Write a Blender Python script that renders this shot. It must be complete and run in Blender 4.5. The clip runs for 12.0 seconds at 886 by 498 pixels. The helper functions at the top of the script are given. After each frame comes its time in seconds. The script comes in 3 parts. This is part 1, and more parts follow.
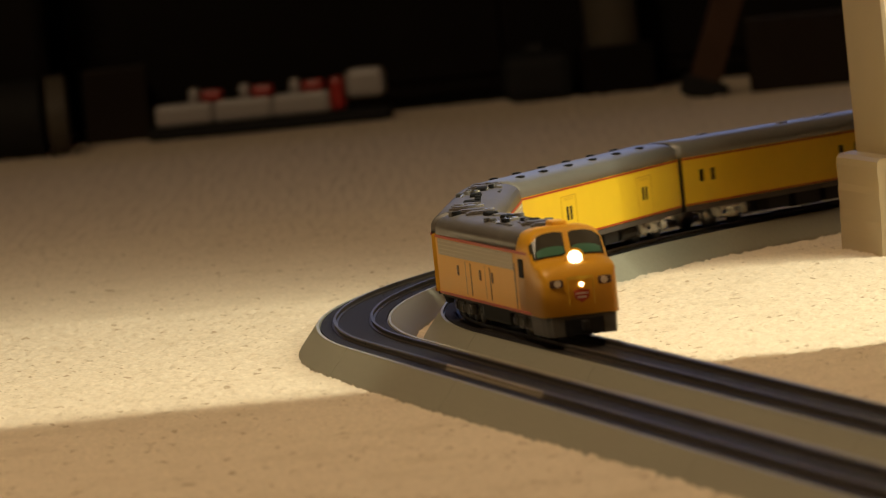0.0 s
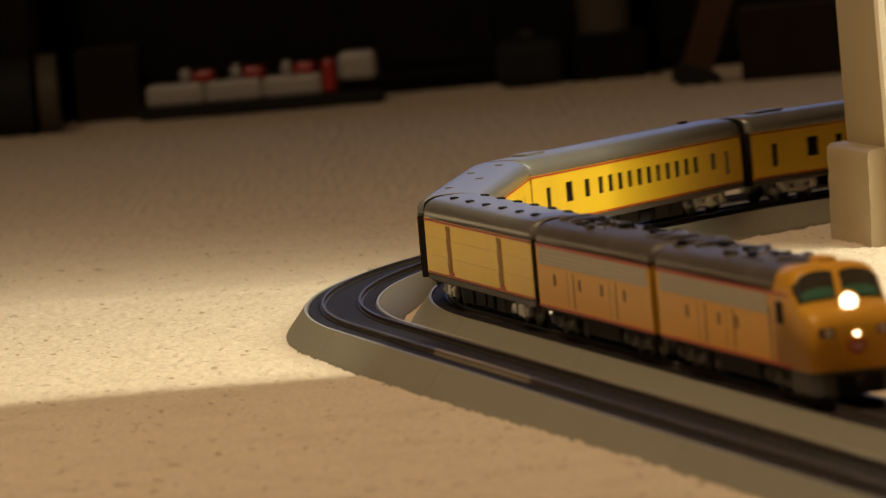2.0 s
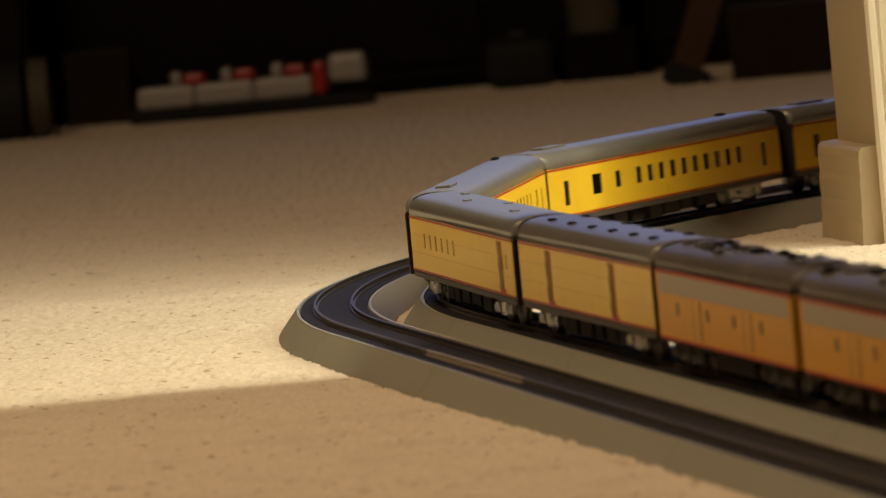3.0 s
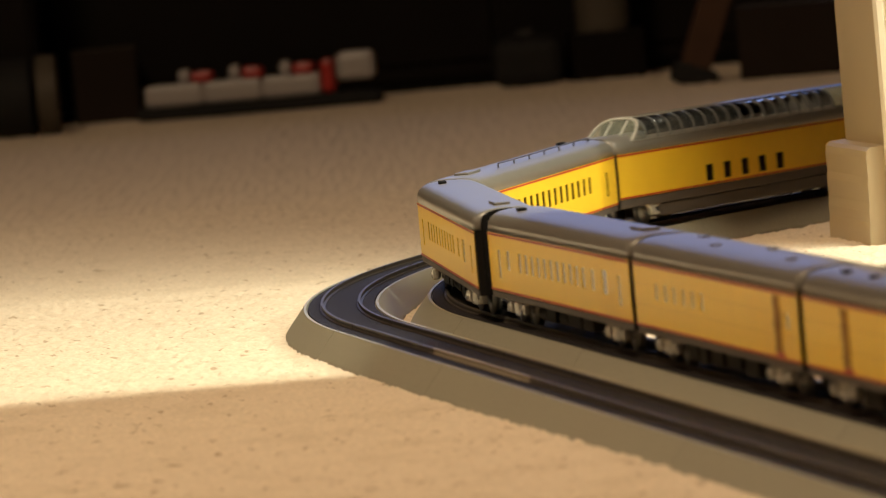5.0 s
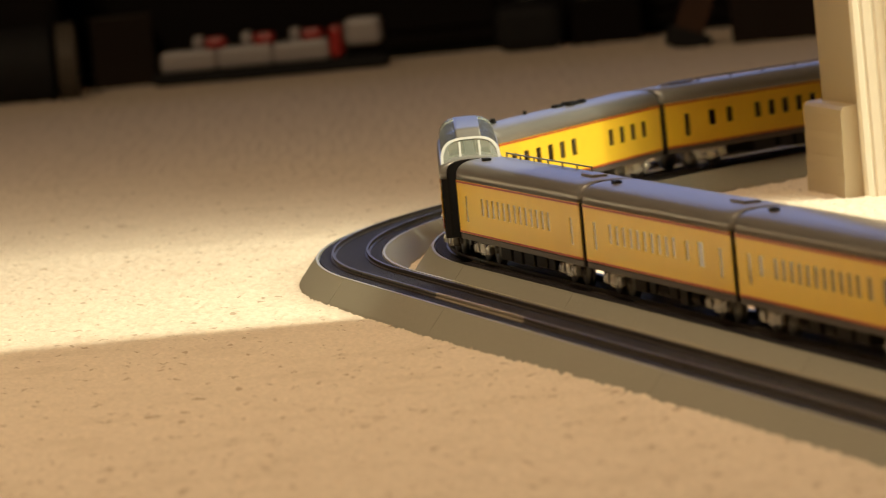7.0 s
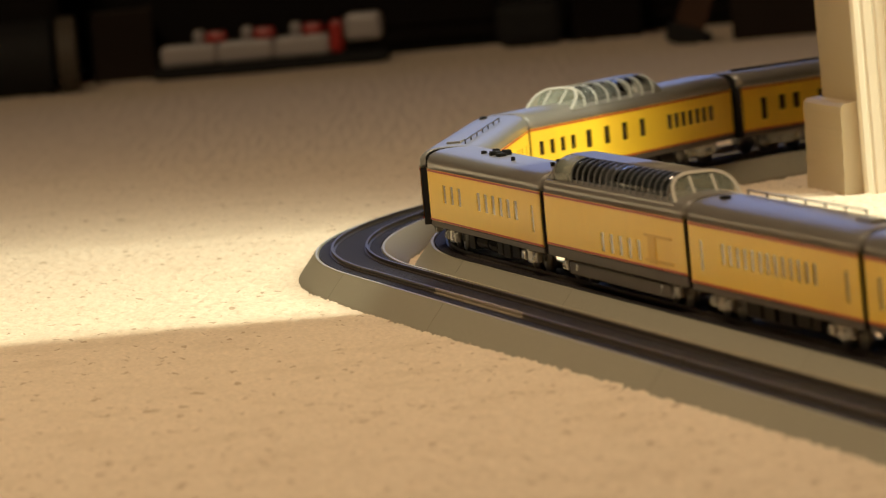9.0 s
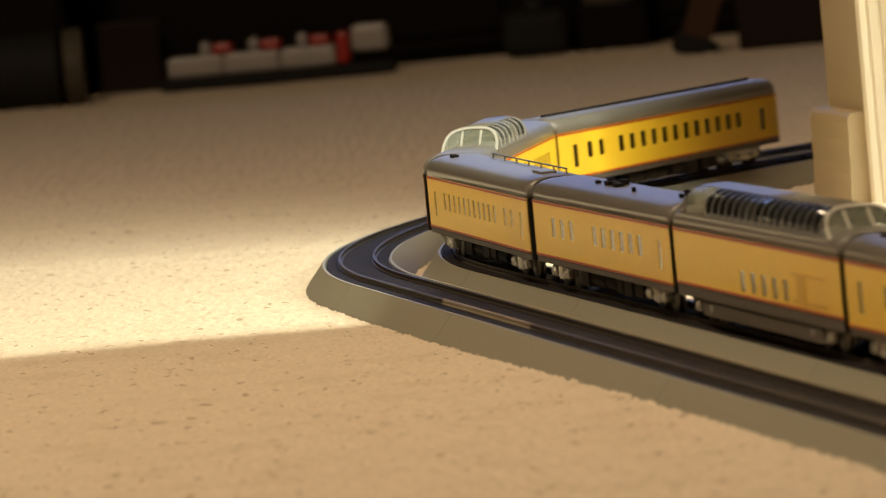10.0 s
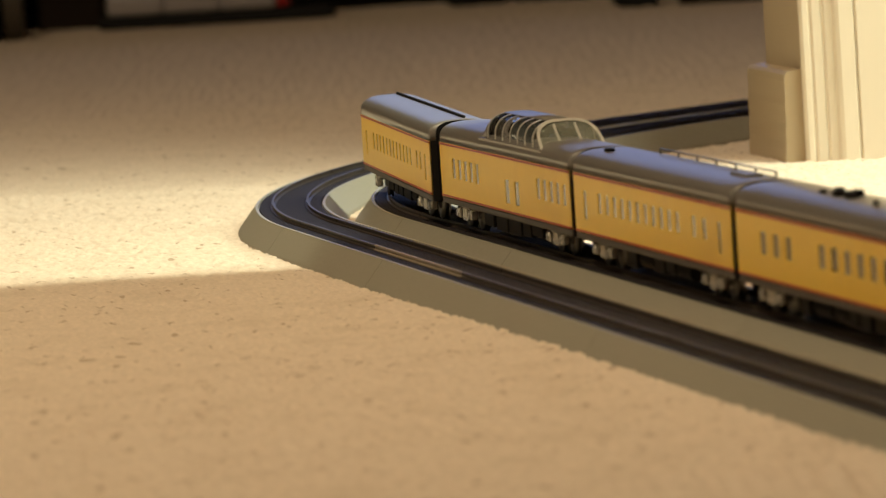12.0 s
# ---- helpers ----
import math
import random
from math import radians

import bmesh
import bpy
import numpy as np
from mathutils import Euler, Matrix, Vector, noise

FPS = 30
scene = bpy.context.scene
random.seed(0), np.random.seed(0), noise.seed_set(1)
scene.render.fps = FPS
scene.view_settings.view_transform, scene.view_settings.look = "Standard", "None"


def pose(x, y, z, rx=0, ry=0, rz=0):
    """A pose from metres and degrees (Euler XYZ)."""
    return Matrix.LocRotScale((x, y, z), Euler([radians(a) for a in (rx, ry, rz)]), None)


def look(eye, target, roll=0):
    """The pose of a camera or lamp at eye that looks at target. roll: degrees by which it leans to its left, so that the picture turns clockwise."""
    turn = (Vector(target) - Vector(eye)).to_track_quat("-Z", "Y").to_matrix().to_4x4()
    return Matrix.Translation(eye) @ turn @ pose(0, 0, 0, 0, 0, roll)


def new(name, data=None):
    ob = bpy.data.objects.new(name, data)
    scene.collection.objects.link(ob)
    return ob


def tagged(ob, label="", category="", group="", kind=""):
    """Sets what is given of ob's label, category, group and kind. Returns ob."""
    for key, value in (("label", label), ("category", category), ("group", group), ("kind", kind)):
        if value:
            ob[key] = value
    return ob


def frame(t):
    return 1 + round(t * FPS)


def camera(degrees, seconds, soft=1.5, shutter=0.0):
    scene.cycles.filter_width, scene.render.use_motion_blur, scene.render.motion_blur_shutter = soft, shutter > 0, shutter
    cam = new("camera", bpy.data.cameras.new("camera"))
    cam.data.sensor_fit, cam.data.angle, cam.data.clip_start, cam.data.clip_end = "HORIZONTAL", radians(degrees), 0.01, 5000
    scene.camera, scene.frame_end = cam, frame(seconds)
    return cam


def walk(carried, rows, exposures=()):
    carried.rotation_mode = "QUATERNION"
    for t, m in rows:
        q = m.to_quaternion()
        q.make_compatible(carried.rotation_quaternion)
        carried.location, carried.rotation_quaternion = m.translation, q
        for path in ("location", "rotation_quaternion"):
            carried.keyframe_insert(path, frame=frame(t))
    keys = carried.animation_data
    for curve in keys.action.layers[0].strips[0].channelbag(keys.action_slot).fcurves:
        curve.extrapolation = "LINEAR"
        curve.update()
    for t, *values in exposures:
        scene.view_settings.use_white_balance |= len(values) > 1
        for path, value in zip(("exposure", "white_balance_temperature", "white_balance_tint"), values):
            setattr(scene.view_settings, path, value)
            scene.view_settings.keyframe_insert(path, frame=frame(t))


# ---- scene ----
cam = camera(7.36, 12.0, soft=1.0, shutter=0.5)
cam.data.dof.use_dof, cam.data.dof.focus_distance, cam.data.dof.aperture_fstop = True, 1.84, 52.0
EYE_A, EYE_B = (-0.0011, 0.1385, 0.1285), (0.0, 0.0, 0.1337)
PATH = [
    (0.0, look(EYE_A, (0.00176, 2.13515, 0.01329), -5.752)),
    (0.5, look(EYE_A, (0.00362, 2.13509, 0.01232), -5.819)),
    (1.0, look(EYE_A, (0.00467, 2.13487, 0.00856), -5.550)),
    (1.5, look(EYE_A, (0.00433, 2.13497, 0.01035), -5.095)),
    (2.0, look(EYE_A, (0.00449, 2.13486, 0.00843), -4.879)),
    (2.5, look(EYE_A, (0.00559, 2.13487, 0.00863), -5.144)),
    (3.0, look(EYE_A, (0.00690, 2.13486, 0.00855), -5.282)),
    (4.0, look(EYE_A, (0.00580, 2.13486, 0.00840), -5.180)),
    (5.0, look(EYE_A, (0.00471, 2.13485, 0.00832), -5.087)),
    (5.5, look(EYE_A, (0.00608, 2.13492, 0.00951), -5.330)),
    (6.0, look(EYE_A, (0.00322, 2.13480, 0.00731), -4.828)),
    (6.5, look(EYE_A, (0.00081, 2.13414, -0.00303), -4.964)),
    (6.7, look(EYE_B, (0.00220, 1.99574, 0.00570), -5.250)),
    (7.0, look(EYE_B, (0.00244, 1.99574, 0.00336), -5.351)),
    (8.0, look(EYE_B, (0.00247, 1.99570, 0.00270), -5.230)),
    (9.0, look(EYE_B, (0.00250, 1.99566, 0.00202), -5.108)),
    (9.5, look(EYE_B, (0.00185, 1.99577, 0.00374), -5.117)),
    (10.0, look(EYE_B, (0.00068, 1.99587, 0.00532), -5.285)),
    (10.5, look(EYE_B, (0.00003, 1.99598, 0.00695), -5.100)),
    (11.0, look(EYE_B, (0.00012, 1.99589, 0.00558), -4.247)),
    (11.5, look(EYE_B, (0.01195, 1.99529, -0.00297), -3.586)),
    (12.0, look(EYE_B, (0.01893, 1.99463, -0.01155), -3.602)),
]
walk(cam, PATH, exposures=[(0.0, -0.1, 6500, 7), (1.5, -0.1, 6500, 10), (3.2, -0.08, 6500, 10), (4.8, 0.45, 6350, 10), (6.5, 0.46, 6200, 9), (9.0, 0.45, 6150, 7), (12.0, 0.37, 6050, 5)])

# ---- light: a tube lamp and a bulb over the opening, a warm room lamp, a dim bluish window far behind ----
world = bpy.data.worlds.new("room_air")
world.use_nodes = True
scene.world = world
world.node_tree.nodes["Background"].inputs[0].default_value = (0.9, 0.75, 0.6, 1)
world.node_tree.nodes["Background"].inputs[1].default_value = 0.01


def lamp(name, kind, m, power, colour, **more):
    data = bpy.data.lights.new(name, kind)
    data.energy, data.color = power, colour
    ob = new(name, data)
    ob.matrix_world = m
    return ob, data


tube, data = lamp("tube_lamp", "AREA", pose(0.64, 1.79, 0.82), 12.2, (0.95, 0.925, 0.70))
data.shape, data.size, data.size_y = "RECTANGLE", 0.76, 0.03
bulb, data = lamp("bulb_lamp", "AREA", pose(1.12, 1.79, 0.82), 9.0, (0.96, 0.925, 0.70))
data.shape, data.size = "DISK", 0.06
room_lamp, data = lamp("room_lamp", "AREA", look((-0.62, 1.32, 1.6), (-0.04, 1.8, 0.0)), 16.2, (1.0, 0.735, 0.45))
data.shape, data.size = "DISK", 0.4
window_light, data = lamp("window_light", "AREA", pose(0.12, 4.5, 0.46, 90, 0, 180), 1.35, (0.38, 0.50, 1.0))
data.shape, data.size, data.size_y = "RECTANGLE", 0.8, 0.6

# ---- materials ----


def material(name, colour, rough=0.5, metal=0.0, grain=0.0, scale=200.0, bump=0.0, wear=None, wear_scale=30.0, wear_amount=0.3, coat=0.0, spec=0.5):
    """A surface with colour variation at two scales and a fine relief. scale: noise cells per metre."""
    m = bpy.data.materials.new(name)
    m.use_nodes = True
    nt = m.node_tree
    b = nt.nodes["Principled BSDF"]
    b.inputs["Roughness"].default_value, b.inputs["Metallic"].default_value = rough, metal
    b.inputs["Coat Weight"].default_value = coat
    b.inputs["Specular IOR Level"].default_value = spec
    tc = nt.nodes.new("ShaderNodeTexCoord")

    def noise_node(s, detail=3.0):
        n = nt.nodes.new("ShaderNodeTexNoise")
        n.inputs["Scale"].default_value, n.inputs["Detail"].default_value = s, detail
        nt.links.new(tc.outputs["Object"], n.inputs["Vector"])
        return n

    dark = tuple(c * (1 - grain) for c in colour)
    light = tuple(min(1.0, c * (1 + grain)) for c in colour)
    fine = noise_node(scale)
    mix = nt.nodes.new("ShaderNodeMix")
    mix.data_type = "RGBA"
    mix.inputs["A"].default_value, mix.inputs["B"].default_value = (*dark, 1), (*light, 1)
    nt.links.new(fine.outputs["Fac"], mix.inputs["Factor"])
    last = mix.outputs["Result"]
    if wear:
        big = noise_node(wear_scale, 5.0)
        ramp = nt.nodes.new("ShaderNodeMapRange")
        ramp.inputs["From Min"].default_value, ramp.inputs["From Max"].default_value = 0.5, 0.75
        ramp.inputs["To Max"].default_value = wear_amount
        nt.links.new(big.outputs["Fac"], ramp.inputs["Value"])
        m2 = nt.nodes.new("ShaderNodeMix")
        m2.data_type = "RGBA"
        m2.inputs["B"].default_value = (*wear, 1)
        nt.links.new(ramp.outputs["Result"], m2.inputs["Factor"])
        nt.links.new(last, m2.inputs["A"])
        last = m2.outputs["Result"]
    nt.links.new(last, b.inputs["Base Color"])
    if bump:
        bn = nt.nodes.new("ShaderNodeBump")
        bn.inputs["Strength"].default_value, bn.inputs["Distance"].default_value = 0.6, bump
        nt.links.new(fine.outputs["Fac"], bn.inputs["Height"])
        nt.links.new(bn.outputs["Normal"], b.inputs["Normal"])
    return m


def glass_material(name, tint, rough=0.05, ior=1.5):
    m = bpy.data.materials.new(name)
    m.use_nodes = True
    nt = m.node_tree
    nt.nodes.clear()
    out = nt.nodes.new("ShaderNodeOutputMaterial")
    mix = nt.nodes.new("ShaderNodeMixShader")
    tr = nt.nodes.new("ShaderNodeBsdfTransparent")
    gl = nt.nodes.new("ShaderNodeBsdfGlossy")
    fr = nt.nodes.new("ShaderNodeFresnel")
    fr.inputs["IOR"].default_value = ior
    tr.inputs["Color"].default_value = (*tint, 1)
    gl.inputs["Roughness"].default_value = rough
    nt.links.new(fr.outputs[0], mix.inputs[0])
    nt.links.new(tr.outputs[0], mix.inputs[1])
    nt.links.new(gl.outputs[0], mix.inputs[2])
    nt.links.new(mix.outputs[0], out.inputs[0])
    return m


def glow(name, colour, strength):
    m = bpy.data.materials.new(name)
    m.use_nodes = True
    b = m.node_tree.nodes["Principled BSDF"]
    b.inputs["Base Color"].default_value = (*colour, 1)
    b.inputs["Emission Color"].default_value = (*colour, 1)
    b.inputs["Emission Strength"].default_value = strength
    return m


CARPET = material("carpet_pile", (0.70, 0.588, 0.458), 0.95, grain=0.20, scale=620, bump=0.0006, wear=(0.52, 0.42, 0.30), wear_scale=45, wear_amount=0.35, spec=0.1)


def fleck(m, scale, low, high, colour):
    """Sparse dark tufts in a pile."""
    nt = m.node_tree
    b = nt.nodes["Principled BSDF"]
    old = b.inputs["Base Color"].links[0].from_socket
    tc = nt.nodes.new("ShaderNodeTexCoord")
    n = nt.nodes.new("ShaderNodeTexNoise")
    n.inputs["Scale"].default_value, n.inputs["Detail"].default_value = scale, 1.0
    r = nt.nodes.new("ShaderNodeMapRange")
    r.inputs["From Min"].default_value, r.inputs["From Max"].default_value = low, high
    r.inputs["To Max"].default_value = 0.55
    x = nt.nodes.new("ShaderNodeMix")
    x.data_type = "RGBA"
    x.inputs["B"].default_value = (*colour, 1)
    nt.links.new(tc.outputs["Object"], n.inputs["Vector"])
    nt.links.new(n.outputs["Fac"], r.inputs["Value"])
    nt.links.new(r.outputs["Result"], x.inputs["Factor"])
    nt.links.new(old, x.inputs["A"])
    nt.links.new(x.outputs["Result"], b.inputs["Base Color"])


fleck(CARPET, 210, 0.675, 0.71, (0.28, 0.18, 0.10))
YELLOW = material("yellow_paint", (0.90, 0.585, 0.026), 0.38, spec=0.5, grain=0.04, scale=150, wear=(0.66, 0.36, 0.04), wear_scale=25, wear_amount=0.3)
ORANGE = material("armour_yellow_paint", (0.74, 0.36, 0.02), 0.42, spec=0.4, grain=0.04, scale=150, wear=(0.6, 0.3, 0.03), wear_scale=25, wear_amount=0.3)
RED = material("red_stripe", (0.44, 0.05, 0.018), 0.45, grain=0.05)
LOCO_ROOF = material("weathered_engine_roof", (0.105, 0.088, 0.076), 0.42, grain=0.2, scale=400, wear=(0.2, 0.18, 0.15), wear_scale=40, wear_amount=0.5)
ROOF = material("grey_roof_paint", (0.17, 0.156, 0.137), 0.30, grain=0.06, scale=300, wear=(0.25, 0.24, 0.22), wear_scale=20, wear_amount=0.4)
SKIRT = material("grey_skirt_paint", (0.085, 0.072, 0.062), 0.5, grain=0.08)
BLACK = material("black_rubber", (0.016, 0.015, 0.015), 0.65, spec=0.08, grain=0.2)
BOGIE = material("dark_grey_bogie", (0.075, 0.068, 0.06), 0.5, metal=0.2, grain=0.3, scale=600)
UNDER = material("black_underframe", (0.017, 0.015, 0.014), 0.6, spec=0.2, grain=0.2)
SILVER = material("silver_truck_metal", (0.62, 0.60, 0.55), 0.27, metal=0.6, grain=0.2, scale=800)
STEEL = material("wheel_steel", (0.25, 0.25, 0.25), 0.35, metal=0.9)
LOUVRE = material("bright_louvre_metal", (0.58, 0.52, 0.40), 0.5, metal=0.2, grain=0.2, scale=1500)
GRILLE = material("silver_grille", (0.44, 0.36, 0.24), 0.4, metal=0.3, grain=0.15, scale=1500)
PANE = glass_material("window_glass", (0.6, 0.57, 0.5), 0.10, 2.0)
DOME = material("pale_clear_dome_plastic", (0.52, 0.56, 0.45), 0.15, grain=0.05)
DOME.node_tree.nodes["Principled BSDF"].inputs["Alpha"].default_value = 0.15
SMOKED = glass_material("smoked_dome_glass", (0.40, 0.43, 0.44), 0.06)
HOOD = material("pale_green_clear_plastic", (0.50, 0.53, 0.43), 0.2, grain=0.05)
HOOD.node_tree.nodes["Principled BSDF"].inputs["Alpha"].default_value = 0.40
FRAME = material("dome_frame_silver", (0.58, 0.57, 0.52), 0.35, metal=0.2, grain=0.06, scale=300)
GREEN = material("green_cab_lining", (0.05, 0.17, 0.11), 0.35, grain=0.2, scale=300)
GLASSY = material("dark_cab_glass", (0.05, 0.045, 0.035), 0.12, grain=0.3, scale=200)
SEAT = material("brown_seat_plastic", (0.12, 0.085, 0.055), 0.7, grain=0.2, scale=400)
RIB = material("pale_rib_plastic", (0.16, 0.165, 0.165), 0.3, grain=0.08, scale=300)
LAMP_ON = glow("headlight_glow", (1.0, 0.86, 0.62), 5.0)
BADGE = material("pale_badge_paint", (0.62, 0.52, 0.42), 0.5, grain=0.1)
OCHRE = material("ochre_door_paint", (0.70, 0.42, 0.03), 0.45, grain=0.1, scale=300)
ROADBED = material("grey_plastic_roadbed", (0.335, 0.312, 0.24), 0.38, spec=0.5, grain=0.12, scale=900, bump=0.00015, wear=(0.33, 0.295, 0.23), wear_scale=14, wear_amount=0.45)
TIE = material("dark_plastic_tie", (0.024, 0.020, 0.021), 0.6, spec=0.25, grain=0.25, scale=700)
RAIL = material("nickel_rail", (0.085, 0.068, 0.055), 0.42, metal=0.4, grain=0.2, scale=300)
CLEAN = material("polished_rail", (0.40, 0.33, 0.24), 0.45, metal=0.4, grain=0.15, scale=300)
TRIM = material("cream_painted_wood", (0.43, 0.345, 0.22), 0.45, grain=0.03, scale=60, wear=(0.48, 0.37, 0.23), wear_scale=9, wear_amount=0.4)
# paler copy of the cream trim: lamplight on the casing painted in
TRIM_LIT = material("lit_cream_trim_paint", (0.70, 0.63, 0.50), 0.35, grain=0.03, scale=60, wear=(0.64, 0.56, 0.43), wear_scale=9, wear_amount=0.4)
# room's dimness is put into this very dark wall colour
WALL = material("dimmed_brown_wall", (0.02, 0.014, 0.011), 0.85, spec=0.08, grain=0.1, scale=40)
# unseen ceiling, tinted terracotta to throw reddish bounce on the far carpet
CEIL = material("red_bounce_ceiling", (0.30, 0.17, 0.115), 0.9, grain=0.05, scale=40)
# near-black: the shade of the far end is put into the wood
DARKWOOD = material("dimmed_dark_wood", (0.006, 0.004, 0.0035), 0.45, spec=0.08, grain=0.3, scale=40)
BROWNWOOD = material("brown_wood", (0.10, 0.05, 0.028), 0.45, grain=0.3, scale=60)
LEGWOOD = material("aged_brown_wood", (0.055, 0.028, 0.017), 0.6, grain=0.3, scale=60, spec=0.1)
WHITE = material("white_plastic", (0.30, 0.27, 0.26), 0.4, grain=0.05)
TOYRED = material("red_plastic", (0.30, 0.012, 0.008), 0.4, grain=0.05)
# card and pale tin, both darkened in colour for the dim far end
GREYBOX = material("dimmed_brown_card", (0.018, 0.012, 0.009), 0.8, spec=0.08, grain=0.15, scale=50)
PALE = material("dimmed_pale_tin", (0.07, 0.057, 0.043), 0.5, spec=0.08, grain=0.2, scale=50)

# ---- mesh helpers; sizes in millimetres ----
MM = 0.001


def mesh_object(name, bm, mat, parent=None, label="", smooth=False):
    me = bpy.data.meshes.new(name)
    bmesh.ops.recalc_face_normals(bm, faces=bm.faces)
    if smooth:
        for f in bm.faces:
            f.smooth = True
    bm.to_mesh(me)
    bm.free()
    me.materials.append(mat)
    ob = new(name, me)
    if parent:
        ob.parent = parent
    if label:
        ob["label"] = label
    return ob


def part(name, bm, mat, parent, label="", smooth=False):
    return mesh_object(name, bm, mat, parent, label, smooth)


def box(bm, x0, x1, y0, y1, z0, z1, bevel=0.0):
    """A box in millimetres, its edges rounded by bevel."""
    r = bmesh.ops.create_cube(bm, size=1.0)
    vs = r["verts"]
    for v in vs:
        v.co = Vector(((x0 + x1) / 2 + v.co.x * (x1 - x0), (y0 + y1) / 2 + v.co.y * (y1 - y0), (z0 + z1) / 2 + v.co.z * (z1 - z0))) * MM
    if bevel:
        es = list({e for v in vs for e in v.link_edges})
        bmesh.ops.bevel(bm, geom=es, offset=bevel * MM, segments=2, affect="EDGES", profile=0.5)


def cyl(bm, c, axis, r, depth, seg=16, r2=None):
    m = Vector((0, 0, 1)).rotation_difference(Vector(axis)).to_matrix().to_4x4()
    m.translation = Vector(c) * MM
    bmesh.ops.create_cone(bm, cap_ends=True, segments=seg, radius1=r * MM, radius2=(r if r2 is None else r2) * MM, depth=depth * MM, matrix=m)


def loft(bm, rings, closed=True, caps=True):
    """Skins rings of points (millimetres) with quads."""
    vs = [[bm.verts.new(Vector(p) * MM) for p in ring] for ring in rings]
    n = len(vs[0])
    for a, b in zip(vs, vs[1:]):
        for i in range(n if closed else n - 1):
            j = (i + 1) % n
            bm.faces.new((a[i], a[j], b[j], b[i]))
    if caps and closed:
        bm.faces.new(vs[0][::-1])
        bm.faces.new(vs[-1])


def thing(name, label, category, group="", kind=""):
    ob = new(name)
    ob.empty_display_size = 0.01
    return tagged(ob, label, category, group, kind)


# ---- plan of the track, in millimetres: a straight, a bend, a straight ----
CX, CY, TH, R_OUT, R_IN, BEND = 490.1, 1953.2, radians(-79.463), 514.0, 481.0, radians(49.687)
BED = 7.0  # height of the roadbed's top above the carpet


def on_track(s, radius, off=0.0):
    """Place and heading on the track of that radius: s = 0 where the bend begins, growing towards the viewer."""
    a0 = TH - math.pi / 2
    k = 0.0 if s >= 0 else min(-s / radius, BEND)
    x = s if s >= 0 else s + k * radius
    a = a0 - k
    r = radius + off
    return (CX + r * math.cos(a) - x * math.sin(a), CY + r * math.sin(a) + x * math.cos(a)), a + math.pi / 2


# ---- the setting ----


def carpet():
    """One sheet: tufted where the viewer is near, plain out to the walls."""
    xs = np.concatenate([np.linspace(-2200, -300, 12), np.arange(-280, 300, 1.0), np.linspace(320, 2600, 12)])
    ys = np.concatenate([np.linspace(-1700, 1200, 16), np.arange(1215, 2650, 1.7), np.arange(2660, 3700, 20), np.linspace(3800, 4700, 8)])
    X, Y = np.meshgrid(xs, ys)
    rng = np.random.RandomState(4)
    step = 1.8
    nx, ny = int(5000 / step), int(6600 / step)
    jx, jy, hh = rng.rand(ny, nx), rng.rand(ny, nx), rng.rand(ny, nx)
    gx, gy = (X + 2300) / step, (Y + 1800) / step
    ix, iy = gx.astype(int), gy.astype(int)
    best = np.full(X.shape, 9.0)
    top = np.zeros(X.shape)
    for dy in (-1, 0, 1):
        for dx in (-1, 0, 1):
            a, b = np.clip(iy + dy, 0, ny - 1), np.clip(ix + dx, 0, nx - 1)
            d = np.hypot(gx - (ix + dx + jx[a, b]), gy - (iy + dy + jy[a, b]))
            near = d < best
            best = np.where(near, d, best)
            top = np.where(near, hh[a, b], top)
    Z = -0.4 - 0.9 * np.clip(best, 0, 1) ** 2 + 0.9 * top + 0.5 * np.sin(X * 0.021) * np.sin(Y * 0.013) + 2.7 * np.clip((1740 - Y) / 400, 0, 1)
    me = bpy.data.meshes.new("carpet")
    co = np.stack([X, Y, Z], -1).reshape(-1, 3) * MM
    h, w = X.shape
    i = np.arange(h * w).reshape(h, w)
    quads = np.stack([i[:-1, :-1], i[:-1, 1:], i[1:, 1:], i[1:, :-1]], -1).reshape(-1, 4)
    me.vertices.add(len(co))
    me.vertices.foreach_set("co", co.ravel())
    me.loops.add(quads.size)
    me.loops.foreach_set("vertex_index", quads.ravel())
    me.polygons.add(len(quads))
    me.polygons.foreach_set("loop_start", np.arange(0, quads.size, 4))
    me.polygons.foreach_set("use_smooth", np.ones(len(quads), bool))
    me.update(calc_edges=True)
    me.materials.append(CARPET)
    tagged(new("floor", me), "beige tufted carpet with small brown flecks", "carpet", kind="structure")


def wall(name, x0, x1, y0, y1, z0, z1, mat, label):
    bm = bmesh.new()
    box(bm, x0, x1, y0, y1, z0, z1)
    return tagged(mesh_object(name, bm, mat), label, "wall", kind="structure")


def room():
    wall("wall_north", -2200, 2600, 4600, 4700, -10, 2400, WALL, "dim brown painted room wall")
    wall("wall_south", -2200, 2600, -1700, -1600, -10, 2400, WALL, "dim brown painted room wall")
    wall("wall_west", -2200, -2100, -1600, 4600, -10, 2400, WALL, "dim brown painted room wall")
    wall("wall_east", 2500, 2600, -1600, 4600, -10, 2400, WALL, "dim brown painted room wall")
    # added out of view: its end shapes the sharp near edge of the lamplight
    wall("light_edge_wall", 170, 200, 1200, 1795, -10, 2400, TRIM, "unseen cream wall added to cut off the lamp light")
    # ceiling closes the room and reflects reddish light down
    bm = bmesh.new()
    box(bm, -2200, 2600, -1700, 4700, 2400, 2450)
    tagged(mesh_object("ceiling", bm, CEIL), "unseen plain ceiling tinted red for bounce light", "ceiling", kind="structure")


